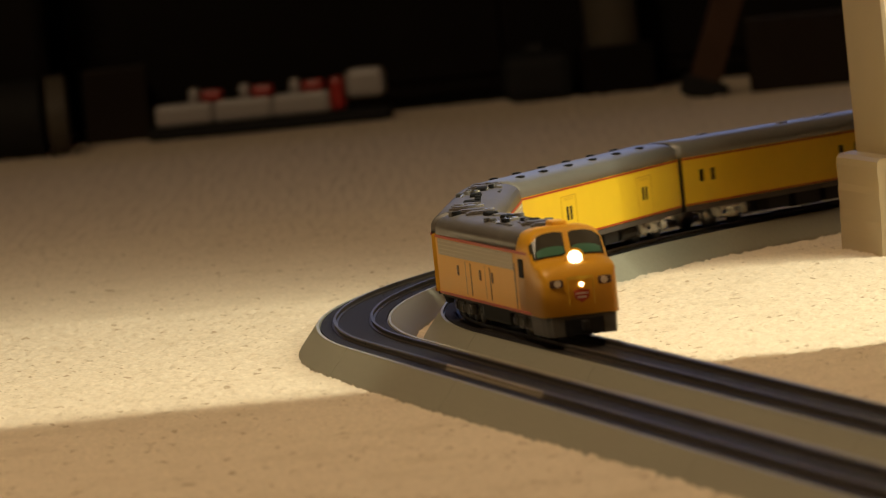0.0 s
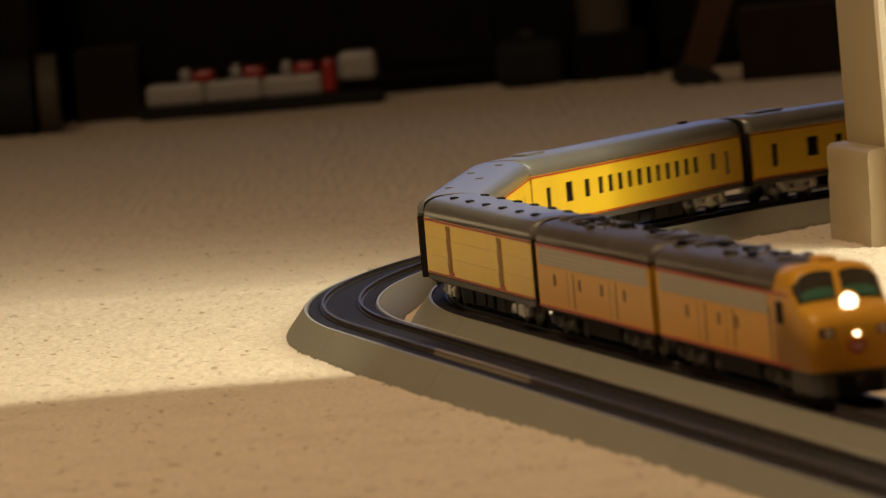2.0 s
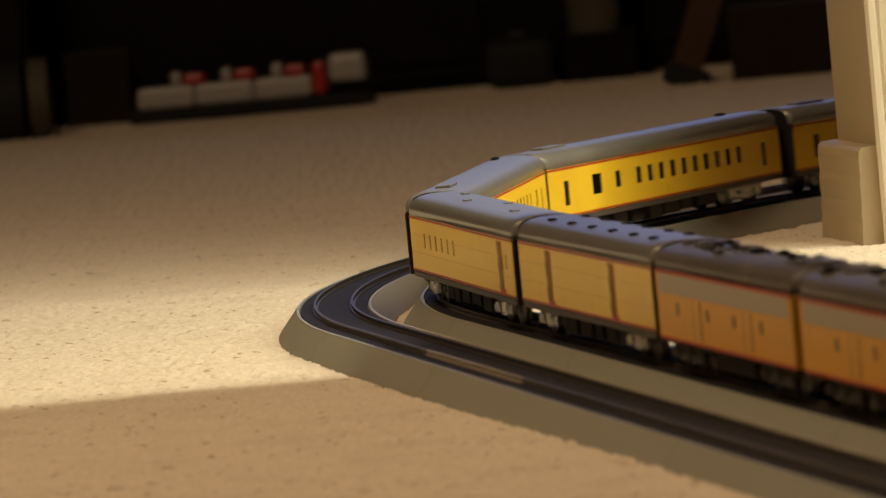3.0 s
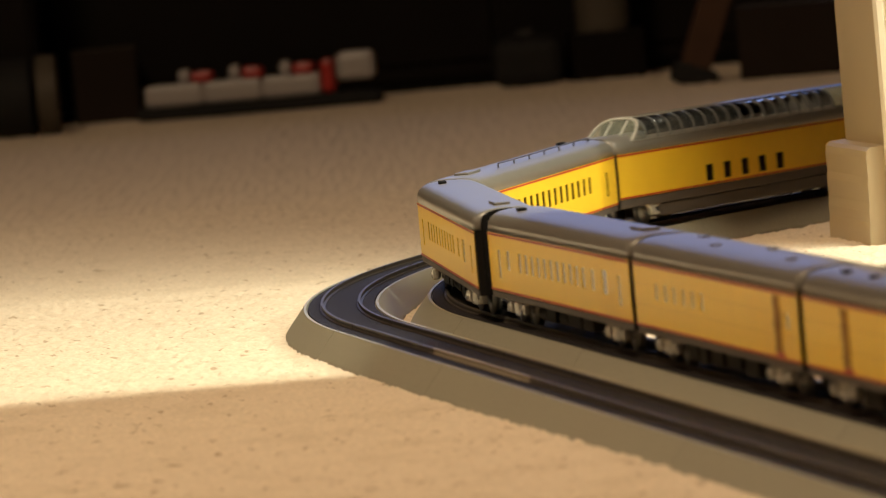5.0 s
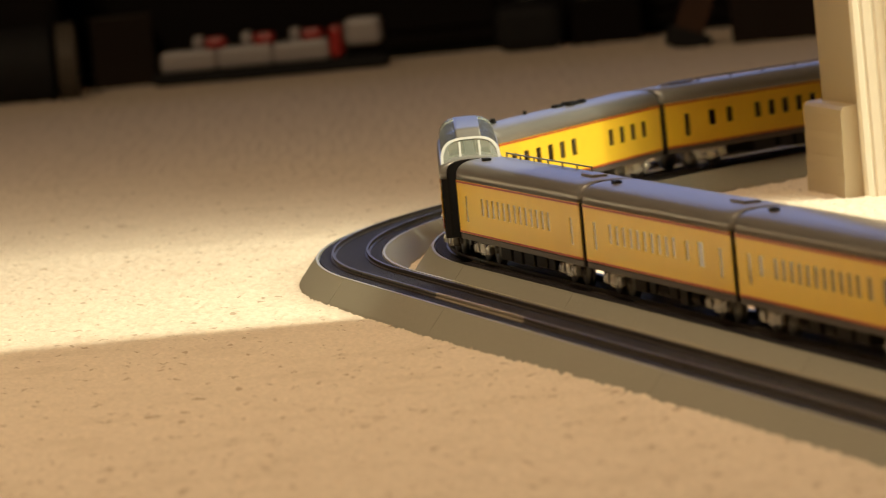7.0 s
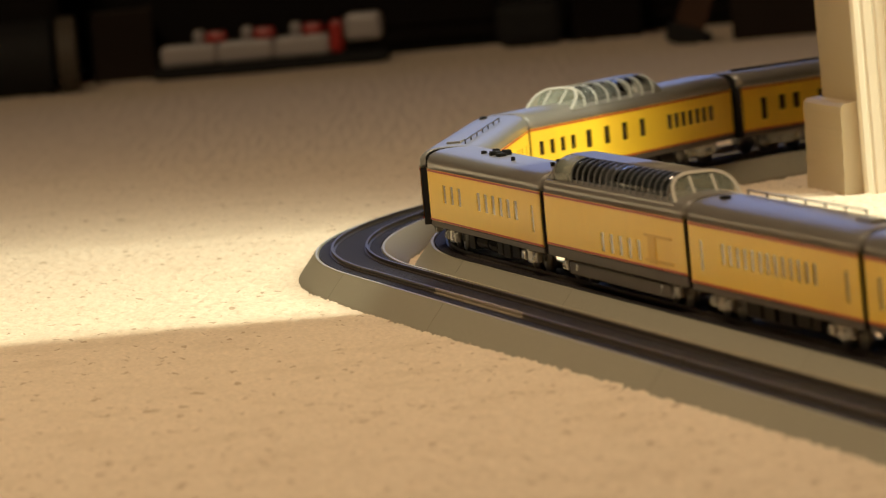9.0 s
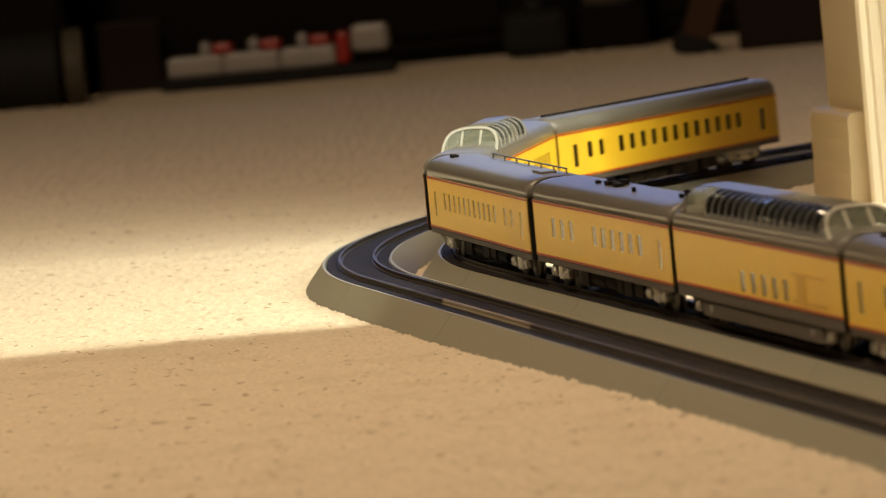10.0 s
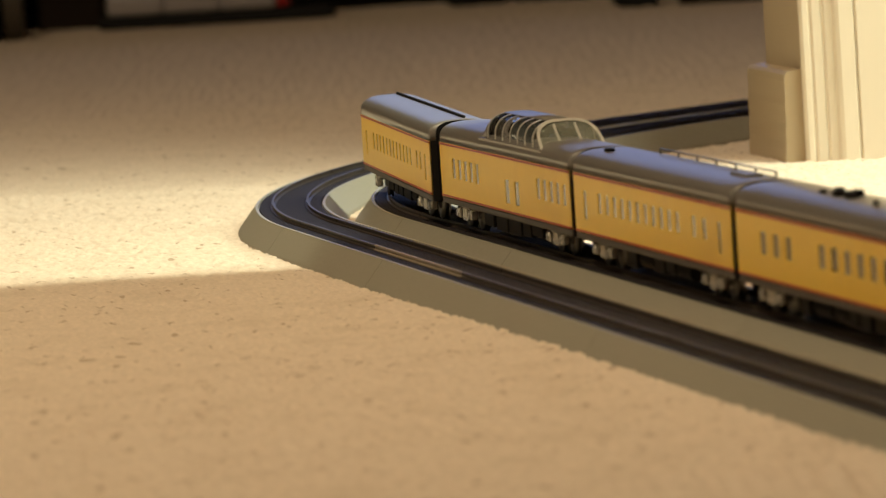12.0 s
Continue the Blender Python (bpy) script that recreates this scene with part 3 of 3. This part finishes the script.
def loco_ring(x, w, zb, zs, zt, n=12, p=0.8):
    pts = [(x, -w, zb)]
    for i in range(n + 1):
        a = math.pi - math.pi * i / n
        c, s = math.cos(a), math.sin(a)
        pts.append((x, w * math.copysign(abs(c) ** p, c), zs + (zt - zs) * abs(s) ** 0.8))
    pts.append((x, w, zb))
    return pts


def roof_gear(ob, x0, x1):
    """Fans, exhausts and hatches on a diesel's roof."""
    for x in (x0 + 8, x0 + 20, x1 - 16, x1 - 4):
        bm = bmesh.new()
        cyl(bm, (x, 0, 25.9), (0, 0, 1), 4.2, 1.2, 24)
        cyl(bm, (x, 0, 26.6), (0, 0, 1), 3.4, 0.4, 24)
        part("roof_fan", bm, LOCO_ROOF, ob, "round grey roof fan")
    for x in (x0 + 32, (x0 + x1) / 2, x1 - 28):
        bm = bmesh.new()
        box(bm, x - 3, x + 3, -1.5, 1.5, 25.4, 26.9, 0.4)
        part("exhaust", bm, BLACK, ob, "black exhaust stack")
    r = random.Random(int(x1))
    for i in range(27):
        bm = bmesh.new()
        x, y = r.uniform(x0 + 5, x1 - 5), r.uniform(-5.5, 5.5)
        z = 25.6 - 0.02 * y * y
        if i % 3 == 0:
            cyl(bm, (x, y, z + 0.5), (1, 0, 0), 0.4, r.uniform(8, 18), 8)
        elif i % 3 == 1:
            box(bm, x - r.uniform(1, 2.5), x + 1.5, y - 0.8, y + 0.8, z - 0.4, z + r.uniform(0.7, 1.6), 0.25)
        else:
            cyl(bm, (x, y, z + 0.6), (0, 0, 1), r.uniform(0.6, 1.3), 1.8, 12)
        part("roof_fitting", bm, (BLACK, ROOF, BOGIE, SILVER)[i % 4], ob)
    bm = bmesh.new()
    for y in (-6.0, 6.0):
        box(bm, x0 + 6, x1 - 4, y - 0.5, y + 0.5, 23.6, 24.8, 0.2)
    part("roof_rail", bm, ROOF, ob)


def diesel(cab):
    """A streamlined diesel unit in yellow with a grille band; with a rounded nose and cab, or without."""
    ob = thing("diesel_locomotive", "yellow streamlined diesel %s, grey roof" % ("cab unit with lit headlight" if cab else "booster unit"), "model train", "train on the inner track")
    rear, front = (-66.4, 43.0) if cab else (-61.4, 61.4)
    bm = bmesh.new()
    rings = [loco_ring(x, 9.1, 5.6, 20.3, 20.9) for x in (rear, rear + 30, front)]
    loft(bm, rings)
    part("body", bm, ORANGE, ob, "yellow painted body")
    # grey roof
    bm = bmesh.new()
    loft(bm, [[(x, *p[1:]) for p in roof_ring(x, k, 9.0, 20.9, 26.0)] for x, k in ((rear, 0.97), (rear + 1, 1.0), ((rear + front) / 2, 1.0), (front - (2 if cab else 1), 1.0), (front, 0.985 if cab else 0.97))])
    part("roof", bm, LOCO_ROOF, ob, "weathered dark grey roof", True)
    roof_gear(ob, rear, front)
    if cab:
        bm = bmesh.new()
        st = [(41.0, 9.1, 5.6, 20.0, 26.0), (52.0, 9.2, 5.6, 20.3, 26.7), (57.0, 9.3, 5.6, 20.3, 26.6), (58.6, 9.35, 5.6, 20.0, 25.9), (62.4, 9.45, 5.6, 17.4, 19.4), (65.0, 9.45, 5.6, 17.0, 19.1), (68.5, 9.4, 5.6, 16.6, 18.6),
              (70.6, 9.1, 5.6, 15.8, 17.6), (71.9, 8.4, 5.7, 14.6, 16.2), (72.6, 7.4, 6.0, 13.2, 14.6)]
        loft(bm, [loco_ring(*s, n=20, p=0.5) for s in st])
        part("nose", bm, ORANGE, ob, "rounded yellow nose and cab", True)

        def on_slope(t, c, out):
            """A point on the sloping cab front: t down the slope, c across."""
            s = math.sqrt(1 - c * c)
            p = [Vector((x, w * math.copysign(abs(c) ** 0.5, c), zs + (zt - zs) * s ** 0.8)) for x, w, _, zs, zt in (st[3], st[4])]
            return tuple(p[0].lerp(p[1], t) + Vector((0.83, 0.25 * c, 0.52)) * out)
        # windshield panes on the slope, green lining low in each
        for sy in (-1, 1):
            for name, mat, t0, t1, c0, c1, out, label in (("windshield", GLASSY, 0.10, 0.97, 0.008, 0.80, 0.25, "dark windshield pane"), ("cab_lining", GREEN, 0.62, 0.94, 0.012, 0.68, 0.36, "green lining behind the glass")):
                bm = bmesh.new()
                rings = []
                for k in range(7):
                    c = sy * (c0 ** 0.5 + (c1 ** 0.5 - c0 ** 0.5) * k / 6) ** 2
                    cut = 0.05 * abs(k / 3 - 1) ** 4
                    a, b = on_slope(t0 + cut, c, out), on_slope(t1 - cut, c, out)
                    rings.append([a, b, tuple(v - 0.7 for v in b), tuple(v - 0.7 for v in a)])
                loft(bm, rings)
                part(name, bm, mat, ob, label)
            bm = bmesh.new()
            box(bm, 45, 50, sy * 9.2 - 0.12, sy * 9.2 + 0.16, 14.5, 19.0, 0.4)
            part("cab_window", bm, BLACK, ob, "dark cab side window")
            bm = bmesh.new()
            box(bm, 71.4, 73.0, sy * 5.9 - 1.7, sy * 5.9 + 1.7, 12.6, 14.6, 0.5)
            board = part("number_board", bm, BROWNWOOD, ob, "dark oblong number board")
            bm = bmesh.new()
            cyl(bm, (73.0, sy * 5.7, 13.6), (1, sy * 0.2, 0.0), 0.85, 0.5, 14)
            part("marker_lamp", bm, BADGE, board, "small pale marker lamp")
            bm = bmesh.new()
            box(bm, 37.4, 38.6, sy * 9.05 - 0.15, sy * 9.05 + 0.25, 6.4, 17.6, 0.1)
            part("handrail", bm, BROWNWOOD, ob, "brown handrail by the cab door")
        for z, x, r, mat in ((19.0, 67.6, 1.95, LAMP_ON), (12.7, 71.9, 0.62, LAMP_ON)):
            bm = bmesh.new()
            cyl(bm, (x, 0, z), (1, 0, 0.25), r + 0.45, 2.6, 20)
            h = part("headlight_rim", bm, ORANGE, ob)
            bm = bmesh.new()
            cyl(bm, (x + 1.15, 0, z + 0.3), (1, 0, 0.25), r, 1.2, 20, r * 0.8)
            part("headlight_lens", bm, mat, h, "glowing headlight lens")
        bm = bmesh.new()
        loft(bm, [[(72.3 + d, y, z) for y, z in ((-1.9, 11.6), (-1.7, 9.7), (0, 8.7), (1.7, 9.7), (1.9, 11.6), (0, 11.9))] for d in (0.0, 0.7)])
        emblem = part("emblem", bm, RED, ob, "small red nose emblem")
        bm = bmesh.new()
        for z, w in ((10.9, 1.5), (10.0, 1.1)):
            box(bm, 72.9, 73.15, -w, w, z - 0.16, z + 0.16)
        part("emblem_bar", bm, BADGE, emblem, "pale bars across the emblem")
        bm = bmesh.new()
        for a, b, c, d in ((-3.2, -2.9, 8.0, 15.2), (2.9, 3.2, 8.0, 15.2), (-3.2, 3.2, 15.0, 15.3)):
            box(bm, 72.2, 72.75, a, b, c, min(d, 14.2), 0.05)
        part("nose_door_edge", bm, OCHRE, ob, "fine dark outline of the nose door")
        bm = bmesh.new()
        box(bm, 45.5, 54.5, -1.9, 1.9, 25.4, 27.7, 0.7)
        part("roof_blister", bm, ORANGE, ob, "yellow blister over the cab")
        # pilot below the nose
        bm = bmesh.new()
        st = [(53.0, 9.1), (65.5, 9.1), (69.8, 8.7), (72.2, 7.8)]
        loft(bm, [[(x, -w, 5.55), (x, w, 5.55), (x + 0.4, w * 0.96, 0.9), (x + 0.4, -w * 0.96, 0.9)] for x, w in st])
        part("pilot", bm, BOGIE, ob, "grey pilot below the nose")
        bm = bmesh.new()
        box(bm, 72.1, 73.0, -4.8, 4.8, 1.0, 5.0, 0.2)
        part("coupler_pocket", bm, BLACK, ob, "dark coupler opening")
        bm = bmesh.new()
        box(bm, 72.6, 75.6, -0.9, 0.9, 2.0, 4.4, 0.3)
        part("coupler", bm, UNDER, ob)
    # grille band, stripe, portholes, doors
    g0, g1 = (rear + 3, front - 6) if cab else (rear + 3, front - 3)
    for sy in (-1, 1):
        y = sy * 9.12
        bm = bmesh.new()
        box(bm, g0, g1, y - 0.1, y + 0.14, 15.9, 20.0)
        grille = part("grille", bm, GRILLE, ob, "dull silver louvred grille band")
        for k in range(4):
            bm = bmesh.new()
            z = 16.35 + k * 0.98
            box(bm, g0 + 0.4, g1 - 0.4, y - 0.1, y + 0.3, z, z + 0.3)
            part("louvre", bm, LOUVRE, grille)
        for z in (6.0, 20.5):
            bm = bmesh.new()
            box(bm, rear, front + (16 if cab else 0), y - 0.15, y + 0.12, z - 0.3, z + 0.3)
            part("stripe", bm, RED, ob, "thin red stripe")
        for x in ((-38, -8, 8) if cab else (-42, -14, 10, 34)):
            bm = bmesh.new()
            box(bm, x - 0.85, x + 0.85, y - 0.2, y + 0.2, 11.4, 14.0, 0.15)
            part("side_window", bm, BROWNWOOD, ob, "small dark side window")
        for x in ((-24, 2) if cab else (-24, 22)):
            bm = bmesh.new()
            box(bm, x - 3, x + 3, y - 0.1, y + 0.12, 7.0, 15.2, 0.1)
            part("door", bm, ORANGE, ob)
            bm = bmesh.new()
            for dx in (-3.2, 3.2):
                box(bm, x + dx - 0.3, x + dx + 0.3, y - 0.1, y + 0.3, 7.0, 15.2)
            part("door_edge", bm, BROWNWOOD, ob, "brown door edges")
    for x, s in ((rear, -1),) + (() if cab else ((front, 1),)):
        bm = bmesh.new()
        for i in range(2):
            k = 0.78 if i == 0 else 0.70
            x0 = x + s * (0.15 + i * 0.8)
            ring = [(x0, -9 * k, 5.2)] + [(x0, -yy, z) for _, yy, z in roof_ring(0, k, 9.0, 20.9, 26.0)] + [(x0, 9 * k, 5.2)]
            loft(bm, [ring, [(px + s * 0.7, yy, z) for px, yy, z in ring]])
        part("diaphragm", bm, BLACK, ob, "black ribbed diaphragm")
    bm = bmesh.new()
    box(bm, -18, 18, -7.4, 7.4, 0.8, 5.6, 1.0)
    part("fuel_tank", bm, UNDER, ob, "dark fuel tank")
    bm = bmesh.new()
    box(bm, rear + 1, front + (14 if cab else -1), -8.6, 8.6, 4.8, 5.6)
    part("underframe", bm, UNDER, ob)
    pin = 40.0
    bogies = [truck(ob, x, 3, 23.0, BOGIE, "dark six wheel bogie") for x in (-pin, pin)]
    return ob, bogies, pin


def row(a, b, n, z=14.6, w=3.3, h=4.8):
    return [(x, z, w, h) for x in np.linspace(a, b, n)]


def make_train():
    """The units in order from the front, each with its coupled length."""
    vents4 = [(-52, 2.5, 4, 2, 0.8), (-20, -2.5, 4, 2, 0.8), (12, 2.5, 4, 2, 0.8), (48, -2.5, 4, 2, 0.8)]
    small = [(x, y, 3.4, 1.8, 1.1) for x in (-52, -30, -8, 14, 36, 56) for y in (-4.0, 4.0)]
    gear = [(-20, 0, 8, 3, 1.1), (-13, 1.4, 4, 2, 1.7), (-8, -1.2, 5, 2.2, 1.2), (-26, 1, 3.4, 1.6, 1.5), (-30, -1.6, 3, 1.2, 1.1), (-17, -1.8, 3, 1.4, 1.5), (18, -3, 1.4, 1.0, 1.6), (60, 1, 2.4, 1.4, 1.8), (64, -1.5, 2.0, 1.0, 1.4)]
    last = [(60, 0, 14, 4, 0.9), (-64, -3, 4, 2, 1.2)]
    units = [(140, diesel(True)), (129, diesel(False))]
    units.append((148, passenger_car("yellow baggage car with two worn brown door posts", [], 2, posts=(-38, 31), seams=(11.6, 16.2), roof_bits=small, length=143.2, hatches=(31, -38))))
    units.append((156, passenger_car("yellow mail car with few small windows", row(-54, -10, 6, 15, 2.6, 3.8) + row(60, 66, 2, 15, 2.4, 3.6), 3, posts=(58,), seams=(11.6, 16.2), roof_bits=vents4, length=151.2)))
    coach = [(-68, 13.4, 3.0, 7.0), (68, 13.4, 3.0, 7.0)]
    units.append((164, passenger_car("yellow coach with a row of narrow windows", row(-43, 30, 11) + coach + [(53, 14.6, 5.0, 5.6), (40, 14.6, 3.6, 5.0), (-57, 14.6, 3.8, 4.8)], 4, roof_bits=last)))
    units.append((164, passenger_car("yellow coach with a wide window near one end", row(-50, 20, 10) + coach + [(34, 14.6, 3.3, 4.8), (48, 14.4, 6.0, 5.8)], 5, roof_bits=last)))
    units.append((164, passenger_car("yellow coach with a row of narrow windows", row(-46, 40, 13) + coach, 6, wire=(-70, 40), roof_bits=last)))
    units.append((164, passenger_car("yellow dome lounge car with long glazed dome", row(-12, 29, 5, 11.4, 4.0, 4.8), 7, skirt=7.7, dome=(-77, 70, 17, True))))
    units.append((164, passenger_car("yellow dining car with roof gear and paired window groups", row(-56, -34, 3, 14.6, 4.6, 5.0) + row(-6, 46, 6, 14.6, 4.8, 5.0) + coach[1:], 8, roof_bits=gear, inner=row(9, 66, 6, 14.6, 4.8, 5.0) + row(-62, -28, 4, 14.6, 4.6, 5.0))))
    units.append((164, passenger_car("yellow coach with a row of narrow windows", row(-52, 28, 11) + coach + row(44, 54, 2), 9, wire=(-40, 72), roof_bits=last)))
    units.append((164, passenger_car("yellow dome coach with short glazed dome", row(-62, -32, 5, 14.6, 3.8, 5.2) + row(5, 17, 2, 12, 5.0, 6.0) + row(43, 73, 5, 14.6, 3.6, 5.2), 10, inner=row(48, 72, 4, 14.6, 3.4, 4.2) + row(-6, 36, 4, 14.6, 4.2, 5.4) + row(-62, -28, 7, 14.6, 3.6, 4.6), dome=(-28, 46, 7, False))))
    units.append((164, passenger_car("yellow rear coach at the train's end", row(-50, 36, 12) + coach + row(50, 58, 2), 11, roof_bits=[(0, 1.5, 150, 0.7, 1.01)])))
    return units


# train's way: seconds and millimetres by which the joint behind the leading unit has passed the bend's end
RUN = [(0.0, -35), (0.5, 30), (1.0, 99), (1.5, 171), (2.0, 239), (2.5, 305), (3.0, 376), (5.0, 650), (5.5, 718), (6.0, 788), (6.5, 860), (7.0, 937),
       (9.0, 1218), (9.5, 1288), (10.0, 1359), (10.5, 1431), (11.0, 1501), (11.5, 1574), (12.0, 1650)]


def run_at(t):
    return float(np.interp(t, [r[0] for r in RUN], [r[1] for r in RUN]))


def motions():
    """Keys every unit and its bogies along the inner track."""
    times = [round(0.25 * i, 2) for i in range(49)]
    offset = 140.0
    for length, (ob, bogies, pin) in TRAIN:
        mid = offset - length / 2
        offset -= length
        rows, turns = [], [[], []]
        for t in times:
            s = run_at(t) - 19.4 + mid
            (ax, ay), ha = on_track(s - pin, R_IN)
            (bx, by), hb = on_track(s + pin, R_IN)
            h = math.atan2(by - ay, bx - ax)
            rows.append((t, pose((ax + bx) / 2 * MM, (ay + by) / 2 * MM, (BED + 2.2) * MM, 0, 0, math.degrees(h))))
            for k, a in enumerate((ha, hb)):
                d = (a - h + math.pi) % (2 * math.pi) - math.pi
                turns[k].append((t, at((-pin, pin)[k], 0, 0, math.degrees(d))))
        walk(ob, rows)
        for k in (0, 1):
            walk(bogies[k], turns[k])


# ---- the dim far end of the room, much of its shade held in dark colours ----


def far_things():
    # white toy vehicles with red roofs on a dark base
    toy = thing("toy_vehicle", "white toy railcar with red roof boxes on dark base", "toy")
    toy.matrix_world = pose(-0.130, 3.53, 0, 0, 0, -4)
    bm = bmesh.new()
    box(bm, -4, 116, -12, 12, 0, 6.5, 1.5)
    part("chassis", bm, BLACK, toy, "black chassis")
    for i, x in enumerate((0, 29, 58)):
        bm = bmesh.new()
        box(bm, x, x + 28.9, -10, 10, 6.6, 17.0, 2)
        part("hull", bm, WHITE, toy, "white rounded hull section")
        bm = bmesh.new()
        box(bm, x * 0.86 + 23, x * 0.86 + 34, -6, 6, 16.8, 22.5, 2)
        part("roof_box", bm, TOYRED, toy, "red roof box")
        bm = bmesh.new()
        box(bm, x * 0.86 + 17, x * 0.86 + 22.5, -6, 6, 16.8, 24, 2)
        part("hatch", bm, WHITE, toy)
    bm = bmesh.new()
    box(bm, 87, 94, -10, 10, 6.8, 23, 2)
    part("band", bm, TOYRED, toy, "red band")
    bm = bmesh.new()
    box(bm, 95, 114, -10, 10, 12, 26, 3)
    part("cab", bm, WHITE, toy, "white cab")

    # dark tin with a pale rim
    tin = thing("storage_tin", "dark round tin with a pale rim, lying on its side", "tin")
    tin.matrix_world = pose(-0.191, 3.47, 0.019)
    bm = bmesh.new()
    cyl(bm, (-12, 0, 0), (1, 0, 0), 19, 40, 32)
    part("drum", bm, BLACK, tin, "black drum")
    bm = bmesh.new()
    cyl(bm, (16, 0, 0), (1, 0, 0), 19.6, 9, 32)
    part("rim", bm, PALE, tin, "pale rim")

    parcel = thing("cardboard_box", "small grey brown cardboard box", "box")
    parcel.matrix_world = pose(-0.152, 3.575, 0, 0, 0, 6)
    bm = bmesh.new()
    box(bm, -16, 16, -14, 14, 0, 36, 1)
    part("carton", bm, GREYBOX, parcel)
    bm = bmesh.new()
    box(bm, -16.3, 16.3, -3, 3, 35.8, 36.4)
    part("tape", bm, PALE, parcel)

    # leaning table leg with dark foot
    leg = thing("easel_leg", "leaning brown wooden leg with dark rubber foot", "furniture leg")
    leg.matrix_world = pose(0.132, 3.40, 0, 0, 21, 0)
    bm = bmesh.new()
    loft(bm, [[(-7, -7, 5), (7, -7, 5), (7, 7, 5), (-7, 7, 5)], [(-9, -9, 600), (9, -9, 600), (9, 9, 600), (-9, 9, 600)]])
    part("shaft", bm, LEGWOOD, leg)
    bm = bmesh.new()
    box(bm, -10, 12, -9, 9, -1, 9, 2)
    part("foot", bm, BLACK, leg, "black rubber foot")

    def chest(name, x, y, w, d, h, mat, label, category, rz=0):
        ob = thing(name, label, category)
        ob.matrix_world = pose(x * MM, y * MM, 0, 0, 0, rz)
        bm = bmesh.new()
        box(bm, -w / 2, w / 2, -d / 2, d / 2, 6, h, 2)
        part("carcass", bm, mat, ob)
        for k in (-1, 1):
            bm = bmesh.new()
            box(bm, k * w / 4 - w / 4 + 3, k * w / 4 + w / 4 - 3, -d / 2 - 3, -d / 2 + 0.3, 14, h - 6, 1)
            p = part("door", bm, mat, ob)
            bm = bmesh.new()
            box(bm, k * 6 - 2, k * 6 + 2, -d / 2 - 6, -d / 2 - 2.8, h * 0.5, h * 0.5 + 16, 0.8)
            part("handle", bm, UNDER, p)
        bm = bmesh.new()
        box(bm, -w / 2 + 8, w / 2 - 8, -d / 2 + 8, d / 2 - 8, 0, 6.2)
        part("plinth", bm, BLACK, ob)
        return ob
    chest("low_cabinet", -460, 3665, 560, 320, 620, DARKWOOD, "low wooden cabinet against the wall, dimness in its colour", "cabinet")
    chest("low_cabinet", 46.5, 3765, 451, 320, 150, DARKWOOD, "low wooden cabinet against the wall, dimness in its colour", "cabinet")

    bag = thing("black_case", "black soft case on the carpet", "case")
    bag.matrix_world = pose(0.062, 3.56, 0)
    bm = bmesh.new()
    box(bm, -20, 14, -30, 30, 0, 24, 6)
    part("case_body", bm, BLACK, bag)
    bm = bmesh.new()
    box(bm, -8, 2, -4, 4, 23, 28, 2)
    part("grip", bm, UNDER, bag)

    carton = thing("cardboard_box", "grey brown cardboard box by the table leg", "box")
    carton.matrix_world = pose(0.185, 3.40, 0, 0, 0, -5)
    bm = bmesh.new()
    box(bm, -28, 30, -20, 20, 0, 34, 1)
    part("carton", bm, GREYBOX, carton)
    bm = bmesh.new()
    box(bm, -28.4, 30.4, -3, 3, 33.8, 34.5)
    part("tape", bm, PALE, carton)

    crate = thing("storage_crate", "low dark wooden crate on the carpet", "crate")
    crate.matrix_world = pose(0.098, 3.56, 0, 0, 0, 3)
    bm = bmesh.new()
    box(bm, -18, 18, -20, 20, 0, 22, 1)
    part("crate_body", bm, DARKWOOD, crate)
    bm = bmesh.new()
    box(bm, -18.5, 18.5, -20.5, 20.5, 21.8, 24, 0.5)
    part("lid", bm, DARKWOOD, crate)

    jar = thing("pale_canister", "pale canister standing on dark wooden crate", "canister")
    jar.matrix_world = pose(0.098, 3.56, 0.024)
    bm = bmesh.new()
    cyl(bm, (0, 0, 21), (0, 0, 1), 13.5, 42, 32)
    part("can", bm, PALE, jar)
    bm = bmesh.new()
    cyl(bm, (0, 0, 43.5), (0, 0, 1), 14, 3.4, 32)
    part("lid", bm, UNDER, jar)


carpet()
room()
opening_post()
track("outer_track", R_OUT, "grey roadbed model track with dark ties, empty outer loop")
track("inner_track", R_IN, "grey roadbed model track with dark ties, inner loop carrying train")
TRAIN = make_train()
far_things()
motions()
